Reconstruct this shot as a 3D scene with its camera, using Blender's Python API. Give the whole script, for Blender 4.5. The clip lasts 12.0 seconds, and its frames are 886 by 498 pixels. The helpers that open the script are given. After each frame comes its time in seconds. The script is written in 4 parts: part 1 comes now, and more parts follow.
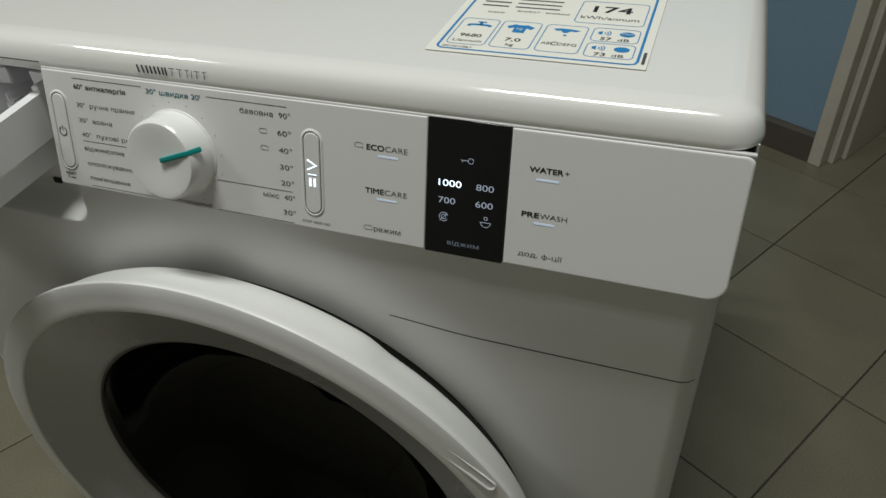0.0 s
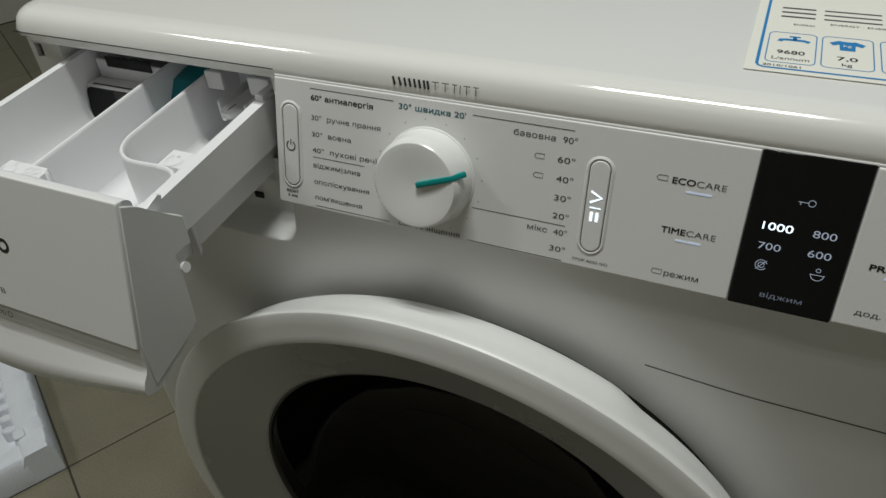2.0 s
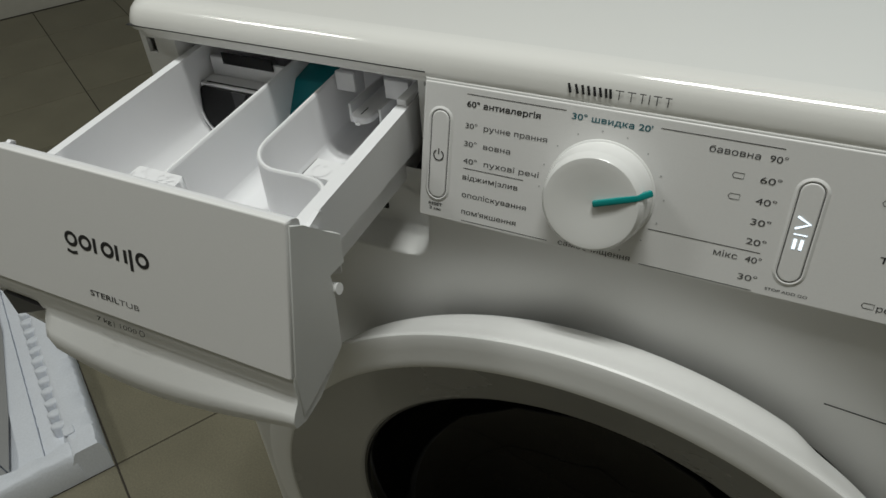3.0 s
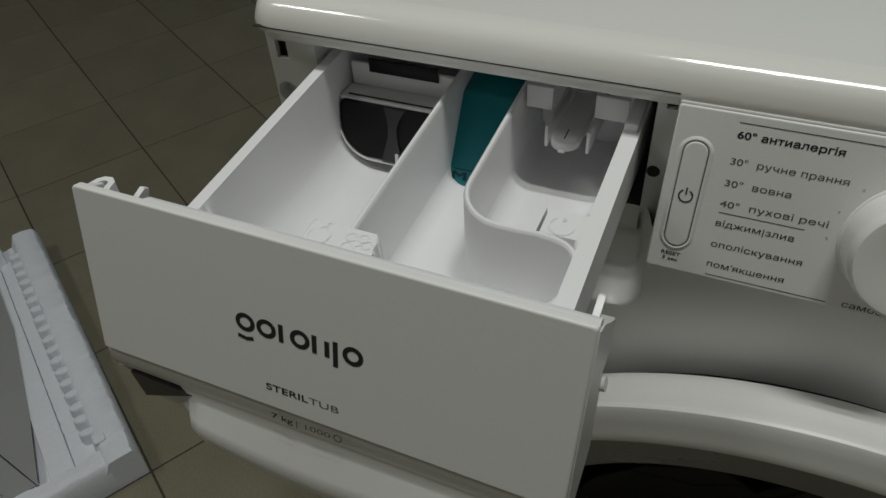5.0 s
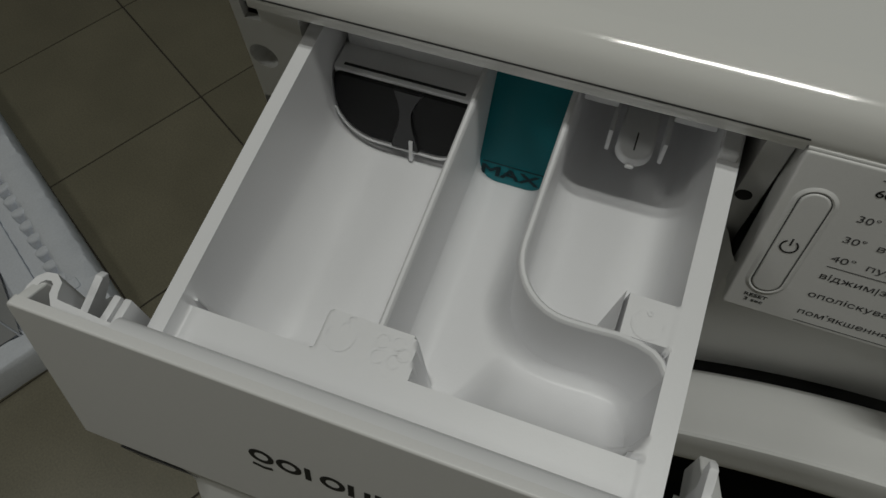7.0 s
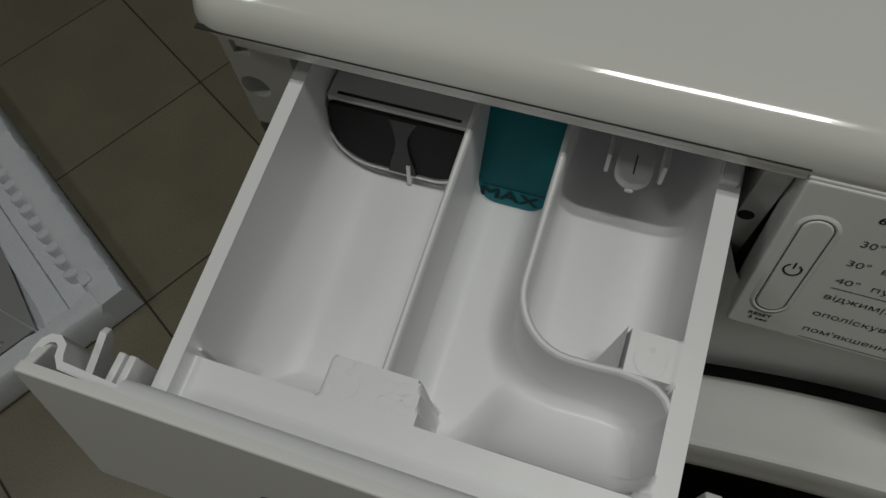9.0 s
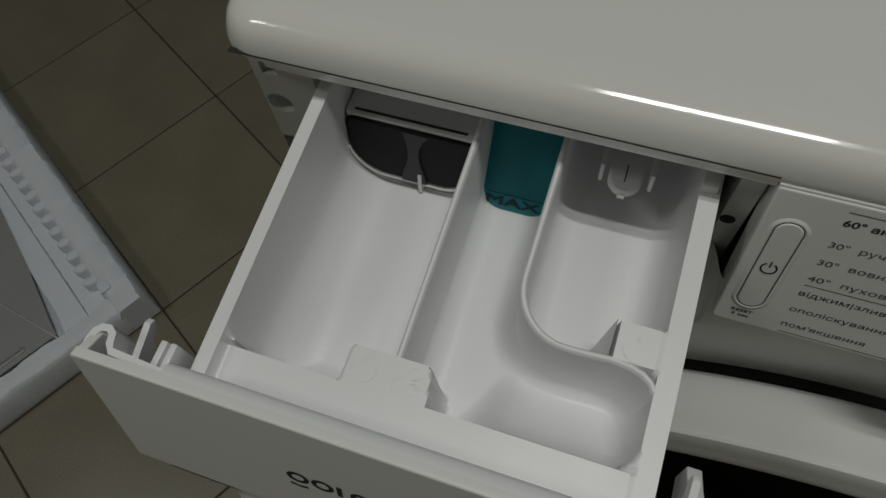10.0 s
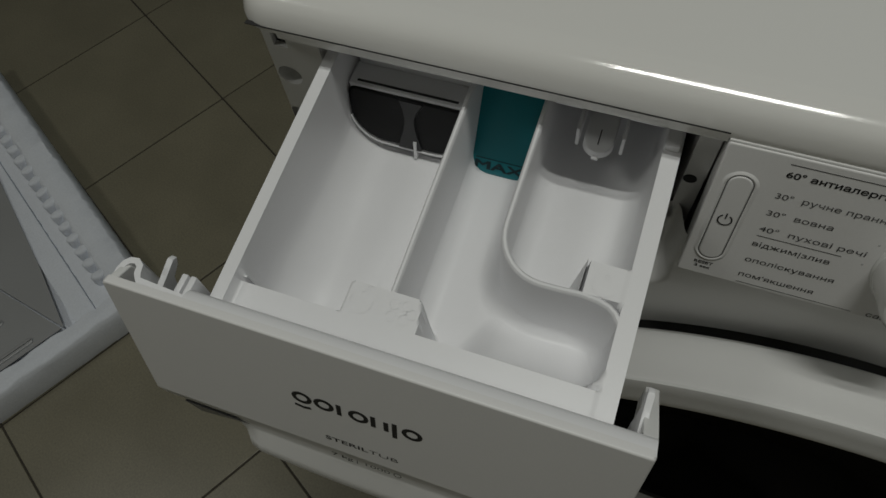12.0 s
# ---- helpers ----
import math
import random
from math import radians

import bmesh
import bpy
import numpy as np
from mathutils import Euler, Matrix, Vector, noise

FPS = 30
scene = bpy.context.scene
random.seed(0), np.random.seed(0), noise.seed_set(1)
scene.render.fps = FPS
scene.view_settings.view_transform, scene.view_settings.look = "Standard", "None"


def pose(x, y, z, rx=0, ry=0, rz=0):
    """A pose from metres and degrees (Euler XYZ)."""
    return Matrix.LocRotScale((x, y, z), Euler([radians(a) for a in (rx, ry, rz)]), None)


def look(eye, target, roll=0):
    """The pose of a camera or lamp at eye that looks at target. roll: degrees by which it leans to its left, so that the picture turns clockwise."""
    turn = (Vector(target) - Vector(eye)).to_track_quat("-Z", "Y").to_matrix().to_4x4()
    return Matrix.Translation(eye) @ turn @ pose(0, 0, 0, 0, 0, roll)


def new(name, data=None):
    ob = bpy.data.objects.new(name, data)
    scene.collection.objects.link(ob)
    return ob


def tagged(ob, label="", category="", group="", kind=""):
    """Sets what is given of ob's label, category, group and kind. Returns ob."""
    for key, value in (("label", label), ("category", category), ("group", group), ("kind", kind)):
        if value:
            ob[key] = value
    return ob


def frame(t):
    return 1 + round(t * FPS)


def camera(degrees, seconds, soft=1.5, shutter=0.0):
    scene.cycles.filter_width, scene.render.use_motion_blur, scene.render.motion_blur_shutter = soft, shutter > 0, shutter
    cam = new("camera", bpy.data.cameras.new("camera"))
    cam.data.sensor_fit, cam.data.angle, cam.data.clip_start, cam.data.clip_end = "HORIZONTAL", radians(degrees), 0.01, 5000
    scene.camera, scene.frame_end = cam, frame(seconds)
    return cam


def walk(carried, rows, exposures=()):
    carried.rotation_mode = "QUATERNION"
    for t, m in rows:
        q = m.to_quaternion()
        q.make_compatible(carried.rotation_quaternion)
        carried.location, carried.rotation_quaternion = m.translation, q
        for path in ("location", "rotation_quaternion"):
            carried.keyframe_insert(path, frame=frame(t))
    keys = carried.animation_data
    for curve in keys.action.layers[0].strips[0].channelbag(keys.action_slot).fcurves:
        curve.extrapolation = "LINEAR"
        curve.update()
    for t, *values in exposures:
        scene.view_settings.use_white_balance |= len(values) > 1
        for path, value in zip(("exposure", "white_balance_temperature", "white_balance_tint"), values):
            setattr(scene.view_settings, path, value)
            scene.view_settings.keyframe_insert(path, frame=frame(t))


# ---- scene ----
cam = camera(63.6, 12.0)
PATH = [
    (0, (0.566, -0.294, 1.004), (-0.019, 1.151, -0.249), -3.9),
    (0.5, (0.558, -0.297, 1.003), (-0.037, 1.161, -0.23), -3.6),
    (1, (0.521, -0.298, 1.004), (-0.155, 1.128, -0.224), -4.5),
    (1.5, (0.475, -0.296, 0.998), (-0.227, 1.113, -0.235), -4.6),
    (2, (0.434, -0.29, 0.997), (-0.262, 1.107, -0.253), -4.4),
    (2.5, (0.394, -0.29, 0.995), (-0.318, 1.096, -0.259), -4.4),
    (3, (0.352, -0.29, 0.992), (-0.375, 1.08, -0.271), -4.1),
    (3.5, (0.313, -0.291, 0.988), (-0.398, 1.077, -0.287), -3.3),
    (5.5, (0.188, -0.228, 0.985), (-0.406, 1.018, -0.462), -4.1),
    (6, (0.167, -0.192, 0.989), (-0.311, 0.926, -0.599), -2.1),
    (6.5, (0.15, -0.17, 0.998), (-0.251, 0.778, -0.716), -2.3),
    (7, (0.141, -0.152, 1.009), (-0.225, 0.708, -0.76), -3.4),
    (9, (0.137, -0.13, 1.019), (-0.225, 0.634, -0.794), -7.8),
    (9.5, (0.139, -0.135, 1.028), (-0.244, 0.625, -0.782), -9.1),
    (10, (0.143, -0.143, 1.04), (-0.252, 0.641, -0.757), -9.0),
    (10.5, (0.149, -0.155, 1.047), (-0.261, 0.643, -0.74), -9.1),
    (11, (0.154, -0.164, 1.05), (-0.252, 0.642, -0.735), -8.7),
    (11.5, (0.16, -0.171, 1.053), (-0.241, 0.641, -0.731), -8.1),
    (12, (0.16, -0.176, 1.056), (-0.249, 0.642, -0.722), -8.2),
]
walk(cam, [(t, look(eye, target, roll)) for t, eye, target, roll in PATH],
     exposures=[(0, -0.2, 6500, 10), (2, -0.3, 6500, 10), (3.7, -0.36, 6500, 10), (5.5, -1.05, 6600, 10), (6.5, -1.36, 6620, 10), (7.2, -1.45, 6620, 10), (9, -1.45, 6620, 10), (12, -1.41, 6620, 10)])

# ---- light ----
from mathutils import geometry

world = bpy.data.worlds.new("world")
scene.world = world
world.use_nodes = True
world.node_tree.nodes["Background"].inputs[0].default_value = (0.55, 0.6, 0.7, 1)
world.node_tree.nodes["Background"].inputs[1].default_value = 0.05
ROOM = pose(0, 0, 0, 0, 0, -30)   # the room stands 30 degrees askew to the machine


def area_lamp(name, place, sx, sy, watts, colour=(0.975, 1.0, 0.955)):
    d = bpy.data.lights.new(name, "AREA")
    d.shape, d.size, d.size_y, d.energy, d.color = "RECTANGLE", sx, sy, watts, colour
    ob = new(name, d)
    ob.matrix_world = place
    return ob


LAMPS = [(0.34, -0.09, 31.5), (-1.42, -0.62, 15.0)]
for lx, ly, watts in LAMPS:
    for tube_y in (-0.07, 0.07):
        area_lamp("ceiling_lamp_light", pose(lx, ly + tube_y, 2.655), 0.60, 0.035, watts / 2)


# ---- materials ----
def mat(name, colour, rough=0.4, metal=0.0, grain=0.0, scale=200.0, bump=0.0, bump_scale=400.0, stain=0.0, stain_scale=8.0,
        spec=0.5, coat=0.0, emit=None, strength=0.0, random_tone=0.0):
    m = bpy.data.materials.new(name)
    m.use_nodes = True
    nt = m.node_tree
    b = nt.nodes["Principled BSDF"]
    b.inputs["Base Color"].default_value = (*colour, 1)
    b.inputs["Roughness"].default_value = rough
    b.inputs["Metallic"].default_value = metal
    b.inputs["Specular IOR Level"].default_value = spec
    b.inputs["Coat Weight"].default_value = coat
    b.inputs["Coat Roughness"].default_value = 0.06
    if emit:
        b.inputs["Emission Color"].default_value = (*emit, 1)
        b.inputs["Emission Strength"].default_value = strength
    tc = nt.nodes.new("ShaderNodeTexCoord")

    def noise_node(s, detail=4.0):
        n = nt.nodes.new("ShaderNodeTexNoise")
        n.inputs["Scale"].default_value, n.inputs["Detail"].default_value = s, detail
        nt.links.new(tc.outputs["Object"], n.inputs["Vector"])
        return n
    last = None
    if grain or stain or random_tone:
        rgb = nt.nodes.new("ShaderNodeRGB")
        rgb.outputs[0].default_value = (*colour, 1)
        last = rgb.outputs[0]

        def scaled(source, amount):
            r = nt.nodes.new("ShaderNodeMapRange")
            r.inputs["From Min"].default_value, r.inputs["From Max"].default_value = 0.25, 0.75
            r.inputs["To Min"].default_value, r.inputs["To Max"].default_value = 1 - amount, 1 + amount
            nt.links.new(source, r.inputs["Value"])
            return r.outputs[0]
        fs = []
        if grain:
            fs.append(scaled(noise_node(scale).outputs["Fac"], grain))
        if stain:
            fs.append(scaled(noise_node(stain_scale, 6).outputs["Fac"], stain))
        if random_tone:
            oi = nt.nodes.new("ShaderNodeObjectInfo")
            fs.append(scaled(oi.outputs["Random"], random_tone))
        for f in fs:
            mul = nt.nodes.new("ShaderNodeVectorMath")
            mul.operation = "SCALE"
            nt.links.new(last, mul.inputs[0])
            nt.links.new(f, mul.inputs["Scale"])
            last = mul.outputs[0]
        nt.links.new(last, b.inputs["Base Color"])
    if stain or grain:
        rr = nt.nodes.new("ShaderNodeMapRange")
        rr.inputs["To Min"].default_value, rr.inputs["To Max"].default_value = max(0.02, rough - 0.06), min(1, rough + 0.08)
        nt.links.new(noise_node(max(stain_scale, 5) * 1.7).outputs["Fac"], rr.inputs["Value"])
        nt.links.new(rr.outputs[0], b.inputs["Roughness"])
    if bump:
        bn = nt.nodes.new("ShaderNodeBump")
        bn.inputs["Strength"].default_value, bn.inputs["Distance"].default_value = bump, 0.0006
        nt.links.new(noise_node(bump_scale).outputs["Fac"], bn.inputs["Height"])
        nt.links.new(bn.outputs[0], b.inputs["Normal"])
    return m


M_ENAMEL = mat("white_enamel", (0.76, 0.755, 0.73), 0.10, stain=0.012, stain_scale=6, bump=0.03, bump_scale=250, coat=0.6)
M_BODY = mat("white_painted_steel", (0.76, 0.76, 0.75), 0.34, stain=0.015, stain_scale=5, bump=0.08, bump_scale=600)
M_PLASTIC = mat("white_plastic", (0.76, 0.76, 0.75), 0.36, stain=0.012, stain_scale=9, bump=0.06, bump_scale=900)
M_PANEL = mat("white_satin_plastic", (0.765, 0.76, 0.755), 0.42, grain=0.012, scale=900, bump=0.08, bump_scale=1500)
M_TRAY = mat("moulded_white_plastic", (0.80, 0.80, 0.815), 0.4, stain=0.012, stain_scale=18, bump=0.06, bump_scale=700)
# Grey of the dial marks; on the door's inner ring it paints in shade.
M_FACET = mat("satin_grey", (0.5, 0.5, 0.5), 0.25, stain=0.02, stain_scale=9)
M_KNOB = mat("glossy_white_plastic", (0.8, 0.8, 0.79), 0.22, stain=0.01, stain_scale=30, coat=0.3)
M_BLACK_GLASS = mat("black_display_glass", (0.004, 0.004, 0.005), 0.06)
M_GLASS = mat("dark_door_glass", (0.004, 0.0045, 0.005), 0.03, spec=0.13)
M_DARK = mat("black_plastic", (0.006, 0.006, 0.0065), 0.42, spec=0.2, bump=0.1, bump_scale=500)
M_DARKGREY = mat("charcoal_plastic", (0.02, 0.02, 0.022), 0.3)
M_GAP = mat("dark_gap", (0.02, 0.02, 0.02), 0.8)
M_TEAL = mat("teal_plastic", (0.0, 0.195, 0.23), 0.34, stain=0.03, stain_scale=30, bump=0.05, bump_scale=800)
# Darkened teal: the shade in the flap's moulded lettering, put into colour.
M_TEAL_SHADE = mat("teal_relief_shade", (0.0, 0.022, 0.03), 0.45)
M_TEAL_POINTER = mat("teal_pointer", (0.0, 0.25, 0.24), 0.35)
M_INK = mat("black_ink", (0.015, 0.015, 0.016), 0.5)
M_INK_GREY = mat("grey_ink", (0.07, 0.07, 0.072), 0.5)
M_INK_TEAL = mat("teal_ink", (0.02, 0.13, 0.16), 0.5)
M_BLUE = mat("blue_ink", (0.02, 0.2, 0.48), 0.45)
M_PAPER = mat("white_label_paper", (0.8, 0.79, 0.72), 0.35, stain=0.015, stain_scale=12)
M_LED = mat("white_led", (0.6, 0.7, 0.8), 0.4, emit=(0.8, 0.92, 1.0), strength=1.5)
M_LED_DIM = mat("dim_led", (0.3, 0.33, 0.38), 0.4, emit=(0.55, 0.66, 0.85), strength=0.32)
M_LED_FAINT = mat("faint_led", (0.12, 0.13, 0.15), 0.4, emit=(0.5, 0.62, 0.85), strength=0.11)
M_LED_BAR = mat("bluish_indicator", (0.55, 0.62, 0.72), 0.4, emit=(0.6, 0.74, 1.0), strength=0.3)
M_FOAM = mat("polystyrene_foam", (0.74, 0.77, 0.83), 0.75, grain=0.04, scale=260, bump=0.9, bump_scale=330, stain=0.03, stain_scale=7)
M_SHEET = mat("grey_sheet_metal", (0.36, 0.365, 0.37), 0.42, metal=0.25, grain=0.03, scale=500, stain=0.04, stain_scale=5)
M_TILE = mat("beige_floor_tile", (0.190, 0.1745, 0.124), 0.33, grain=0.16, scale=330, stain=0.13, stain_scale=7, bump=0.15, bump_scale=300, random_tone=0.05)
M_GROUT = mat("dark_grout", (0.055, 0.047, 0.037), 0.9, grain=0.15, scale=300)
M_WALL = mat("pale_blue_wall_paint", (0.2, 0.31, 0.42), 0.6, grain=0.03, scale=120, stain=0.04, stain_scale=3, bump=0.25, bump_scale=180)
M_WALL2 = mat("cream_wall_paint", (0.5, 0.48, 0.42), 0.7, grain=0.03, scale=90, stain=0.05, stain_scale=2, bump=0.2, bump_scale=180)
M_CEIL = mat("white_ceiling_paint", (0.75, 0.74, 0.7), 0.8, grain=0.02, scale=80, stain=0.03, stain_scale=2)
M_SKIRT = mat("brown_baseboard", (0.085, 0.075, 0.06), 0.4, grain=0.06, scale=90, stain=0.08, stain_scale=12)
M_JAMB = mat("cream_painted_wood", (0.52, 0.49, 0.42), 0.4, grain=0.03, scale=70, stain=0.06, stain_scale=9, bump=0.12, bump_scale=120)


# ---- mesh helpers ----
def finish(name, bm, material, smooth=True, angle=35):
    bmesh.ops.recalc_face_normals(bm, faces=bm.faces)
    me = bpy.data.meshes.new(name)
    if smooth:
        lim = radians(angle)
        for f in bm.faces:
            f.smooth = len(f.verts) <= 4
        for e in bm.edges:
            if len(e.link_faces) == 2 and e.calc_face_angle(0) > lim:
                e.smooth = False
    bm.to_mesh(me)
    bm.free()
    me.materials.append(material)
    return me


def part(name, bm, material, parent=None, label="", smooth=True, angle=35):
    ob = new(name, finish(name, bm, material, smooth, angle))
    ob.parent = parent
    if label:
        ob["label"] = label
    return ob


def empty(name, place=(0, 0, 0)):
    ob = new(name)
    ob.empty_display_size = 0.05
    ob.location = place
    return ob


def box(x0, x1, y0, y1, z0, z1, bevel=0.0, seg=2, bm=None, m=None):
    b = bmesh.new()
    bmesh.ops.create_cube(b, size=1, matrix=Matrix.Translation(((x0 + x1) / 2, (y0 + y1) / 2, (z0 + z1) / 2)) @ Matrix.Diagonal((x1 - x0, y1 - y0, z1 - z0, 1)))
    if bevel:
        bmesh.ops.bevel(b, geom=list(b.edges), offset=bevel, segments=seg, profile=0.5, affect="EDGES")
    return merge(bm, b, m)


def merge(bm, b, m=None):
    if m is not None:
        bmesh.ops.transform(b, matrix=m, verts=b.verts)
    if bm is None:
        return b
    me = bpy.data.meshes.new("tmp")
    b.to_mesh(me)
    b.free()
    bm.from_mesh(me)
    bpy.data.meshes.remove(me)
    return bm


def prism(profile, x0, x1, bevel=0.0, bm=None, m=None):
    """A profile of (y, z) drawn out along x."""
    b = bmesh.new()
    a = [b.verts.new((x0, y, z)) for y, z in profile]
    c = [b.verts.new((x1, y, z)) for y, z in profile]
    n = len(profile)
    b.faces.new(a)
    b.faces.new(c[::-1])
    for i in range(n):
        b.faces.new((a[i], a[(i + 1) % n], c[(i + 1) % n], c[i]))
    if bevel:
        bmesh.ops.bevel(b, geom=list(b.edges), offset=bevel, segments=2, profile=0.5, affect="EDGES")
    return merge(bm, b, m)


def round_rect(x0, x1, y0, y1, r, n=8):
    """Outline, counterclockwise; r: one radius, or four (right-top, left-top, left-bottom, right-bottom)."""
    rs = r if isinstance(r, tuple) else (r,) * 4
    pts = []
    for k, (cx, cy, sx, sy) in enumerate(((x1, y1, -1, -1), (x0, y1, 1, -1), (x0, y0, 1, 1), (x1, y0, -1, 1))):
        for i in range(n + 1):
            a = radians(90 * k + 90 * i / n)
            q = rs[k]
            pts.append((cx + sx * q + q * math.cos(a), cy + sy * q + q * math.sin(a)))
    return pts


def loft(loops, cap0=True, cap1=True, closed=False, bm=None, m=None):
    """Skins a row of loops of equal length."""
    b = bmesh.new()
    rows = [[b.verts.new(p) for p in l] for l in loops]
    n = len(rows[0])
    pairs = list(zip(rows, rows[1:])) + ([(rows[-1], rows[0])] if closed else [])
    for p, q in pairs:
        for i in range(n):
            b.faces.new((p[i], p[(i + 1) % n], q[(i + 1) % n], q[i]))
    if cap0 and not closed:
        b.faces.new(rows[0][::-1])
    if cap1 and not closed:
        b.faces.new(rows[-1])
    return merge(bm, b, m)


def slab(outline, z0, z1, edge=0.0, bm=None, m=None, seg=3):
    """A flat outline with thickness along z and a rounded upper edge."""
    cx = sum(p[0] for p in outline) / len(outline)
    cy = sum(p[1] for p in outline) / len(outline)
    wx = max(abs(p[0] - cx) for p in outline)
    wy = max(abs(p[1] - cy) for p in outline)

    def lp(inset, z):
        return [(cx + (x - cx) * (1 - inset / wx), cy + (y - cy) * (1 - inset / wy), z) for x, y in outline]
    loops = [lp(0, z0)]
    if edge:
        for i in range(seg + 1):
            a = radians(90 * i / seg)
            loops.append(lp(edge * (1 - math.cos(a)), z1 - edge + edge * math.sin(a)))
        if edge * 1.5 < min(wx, wy):
            loops.append(lp(edge * 1.3, z1))
    else:
        loops.append(lp(0, z1))
    return loft(loops, bm=bm, m=m)


def lathe(profile, n=96, cap0=False, cap1=False, bm=None, m=None):
    """A profile of (r, h) turned round z."""
    return loft([[(r * math.cos(2 * math.pi * i / n), r * math.sin(2 * math.pi * i / n), h) for i in range(n)] for r, h in profile], cap0, cap1, bm=bm, m=m)


def cylinder(r, h, n=24, bm=None, m=None):
    return lathe([(r, 0), (r, h)], n, True, True, bm=bm, m=m)


def tube(points, r, n=8, bm=None, m=None):
    """A round bar along points."""
    b = bmesh.new()
    rows = []
    for i, p in enumerate(points):
        p = Vector(p)
        d = (Vector(points[min(i + 1, len(points) - 1)]) - Vector(points[max(i - 1, 0)])).normalized()
        q = d.to_track_quat("Z", "Y").to_matrix()
        rows.append([b.verts.new(p + q @ Vector((r * math.cos(2 * math.pi * k / n), r * math.sin(2 * math.pi * k / n), 0))) for k in range(n)])
    for p, q in zip(rows, rows[1:]):
        for k in range(n):
            b.faces.new((p[k], p[(k + 1) % n], q[(k + 1) % n], q[k]))
    b.faces.new(rows[0][::-1])
    b.faces.new(rows[-1])
    return merge(bm, b, m)


def stroke(points, width, closed=False, h=0.00012, bm=None, m=None):
    """A thin printed line along (x, y) points."""
    b = bmesh.new()
    n = len(points)
    ins, outs = [], []
    for i, p in enumerate(points):
        p = Vector(p)
        a = Vector(points[i - 1] if (closed or i) else points[0])
        c = Vector(points[(i + 1) % n] if (closed or i < n - 1) else points[-1])
        d = (c - a).normalized()
        nn = Vector((-d.y, d.x)) * width / 2
        ins.append(b.verts.new((*(p + nn), h)))
        outs.append(b.verts.new((*(p - nn), h)))
    for i in range(n if closed else n - 1):
        j = (i + 1) % n
        b.faces.new((ins[i], outs[i], outs[j], ins[j]))
    return merge(bm, b, m)


def cut_mesh(me, cutters):
    """Takes the cutters' volumes out of a mesh."""
    ob = new("cut", me)
    tmp = []
    for c in cutters:
        cm = bpy.data.meshes.new("cutter")
        bmesh.ops.recalc_face_normals(c, faces=c.faces)
        c.to_mesh(cm)
        c.free()
        co = new("cutter", cm)
        tmp.append(co)
        md = ob.modifiers.new("cut", "BOOLEAN")
        md.operation, md.object, md.solver = "DIFFERENCE", co, "EXACT"
    dg = bpy.context.evaluated_depsgraph_get()
    dg.update()
    out = bpy.data.meshes.new_from_object(ob.evaluated_get(dg))
    for o in [ob] + tmp:
        bpy.data.objects.remove(o)
    return out


def cut_part(name, bm, cutters, material, parent=None, label="", angle=35):
    me = bpy.data.meshes.new(name)
    bmesh.ops.recalc_face_normals(bm, faces=bm.faces)
    bm.to_mesh(me)
    bm.free()
    out = cut_mesh(me, cutters)
    b = bmesh.new()
    b.from_mesh(out)
    return part(name, b, material, parent, label, angle=angle)


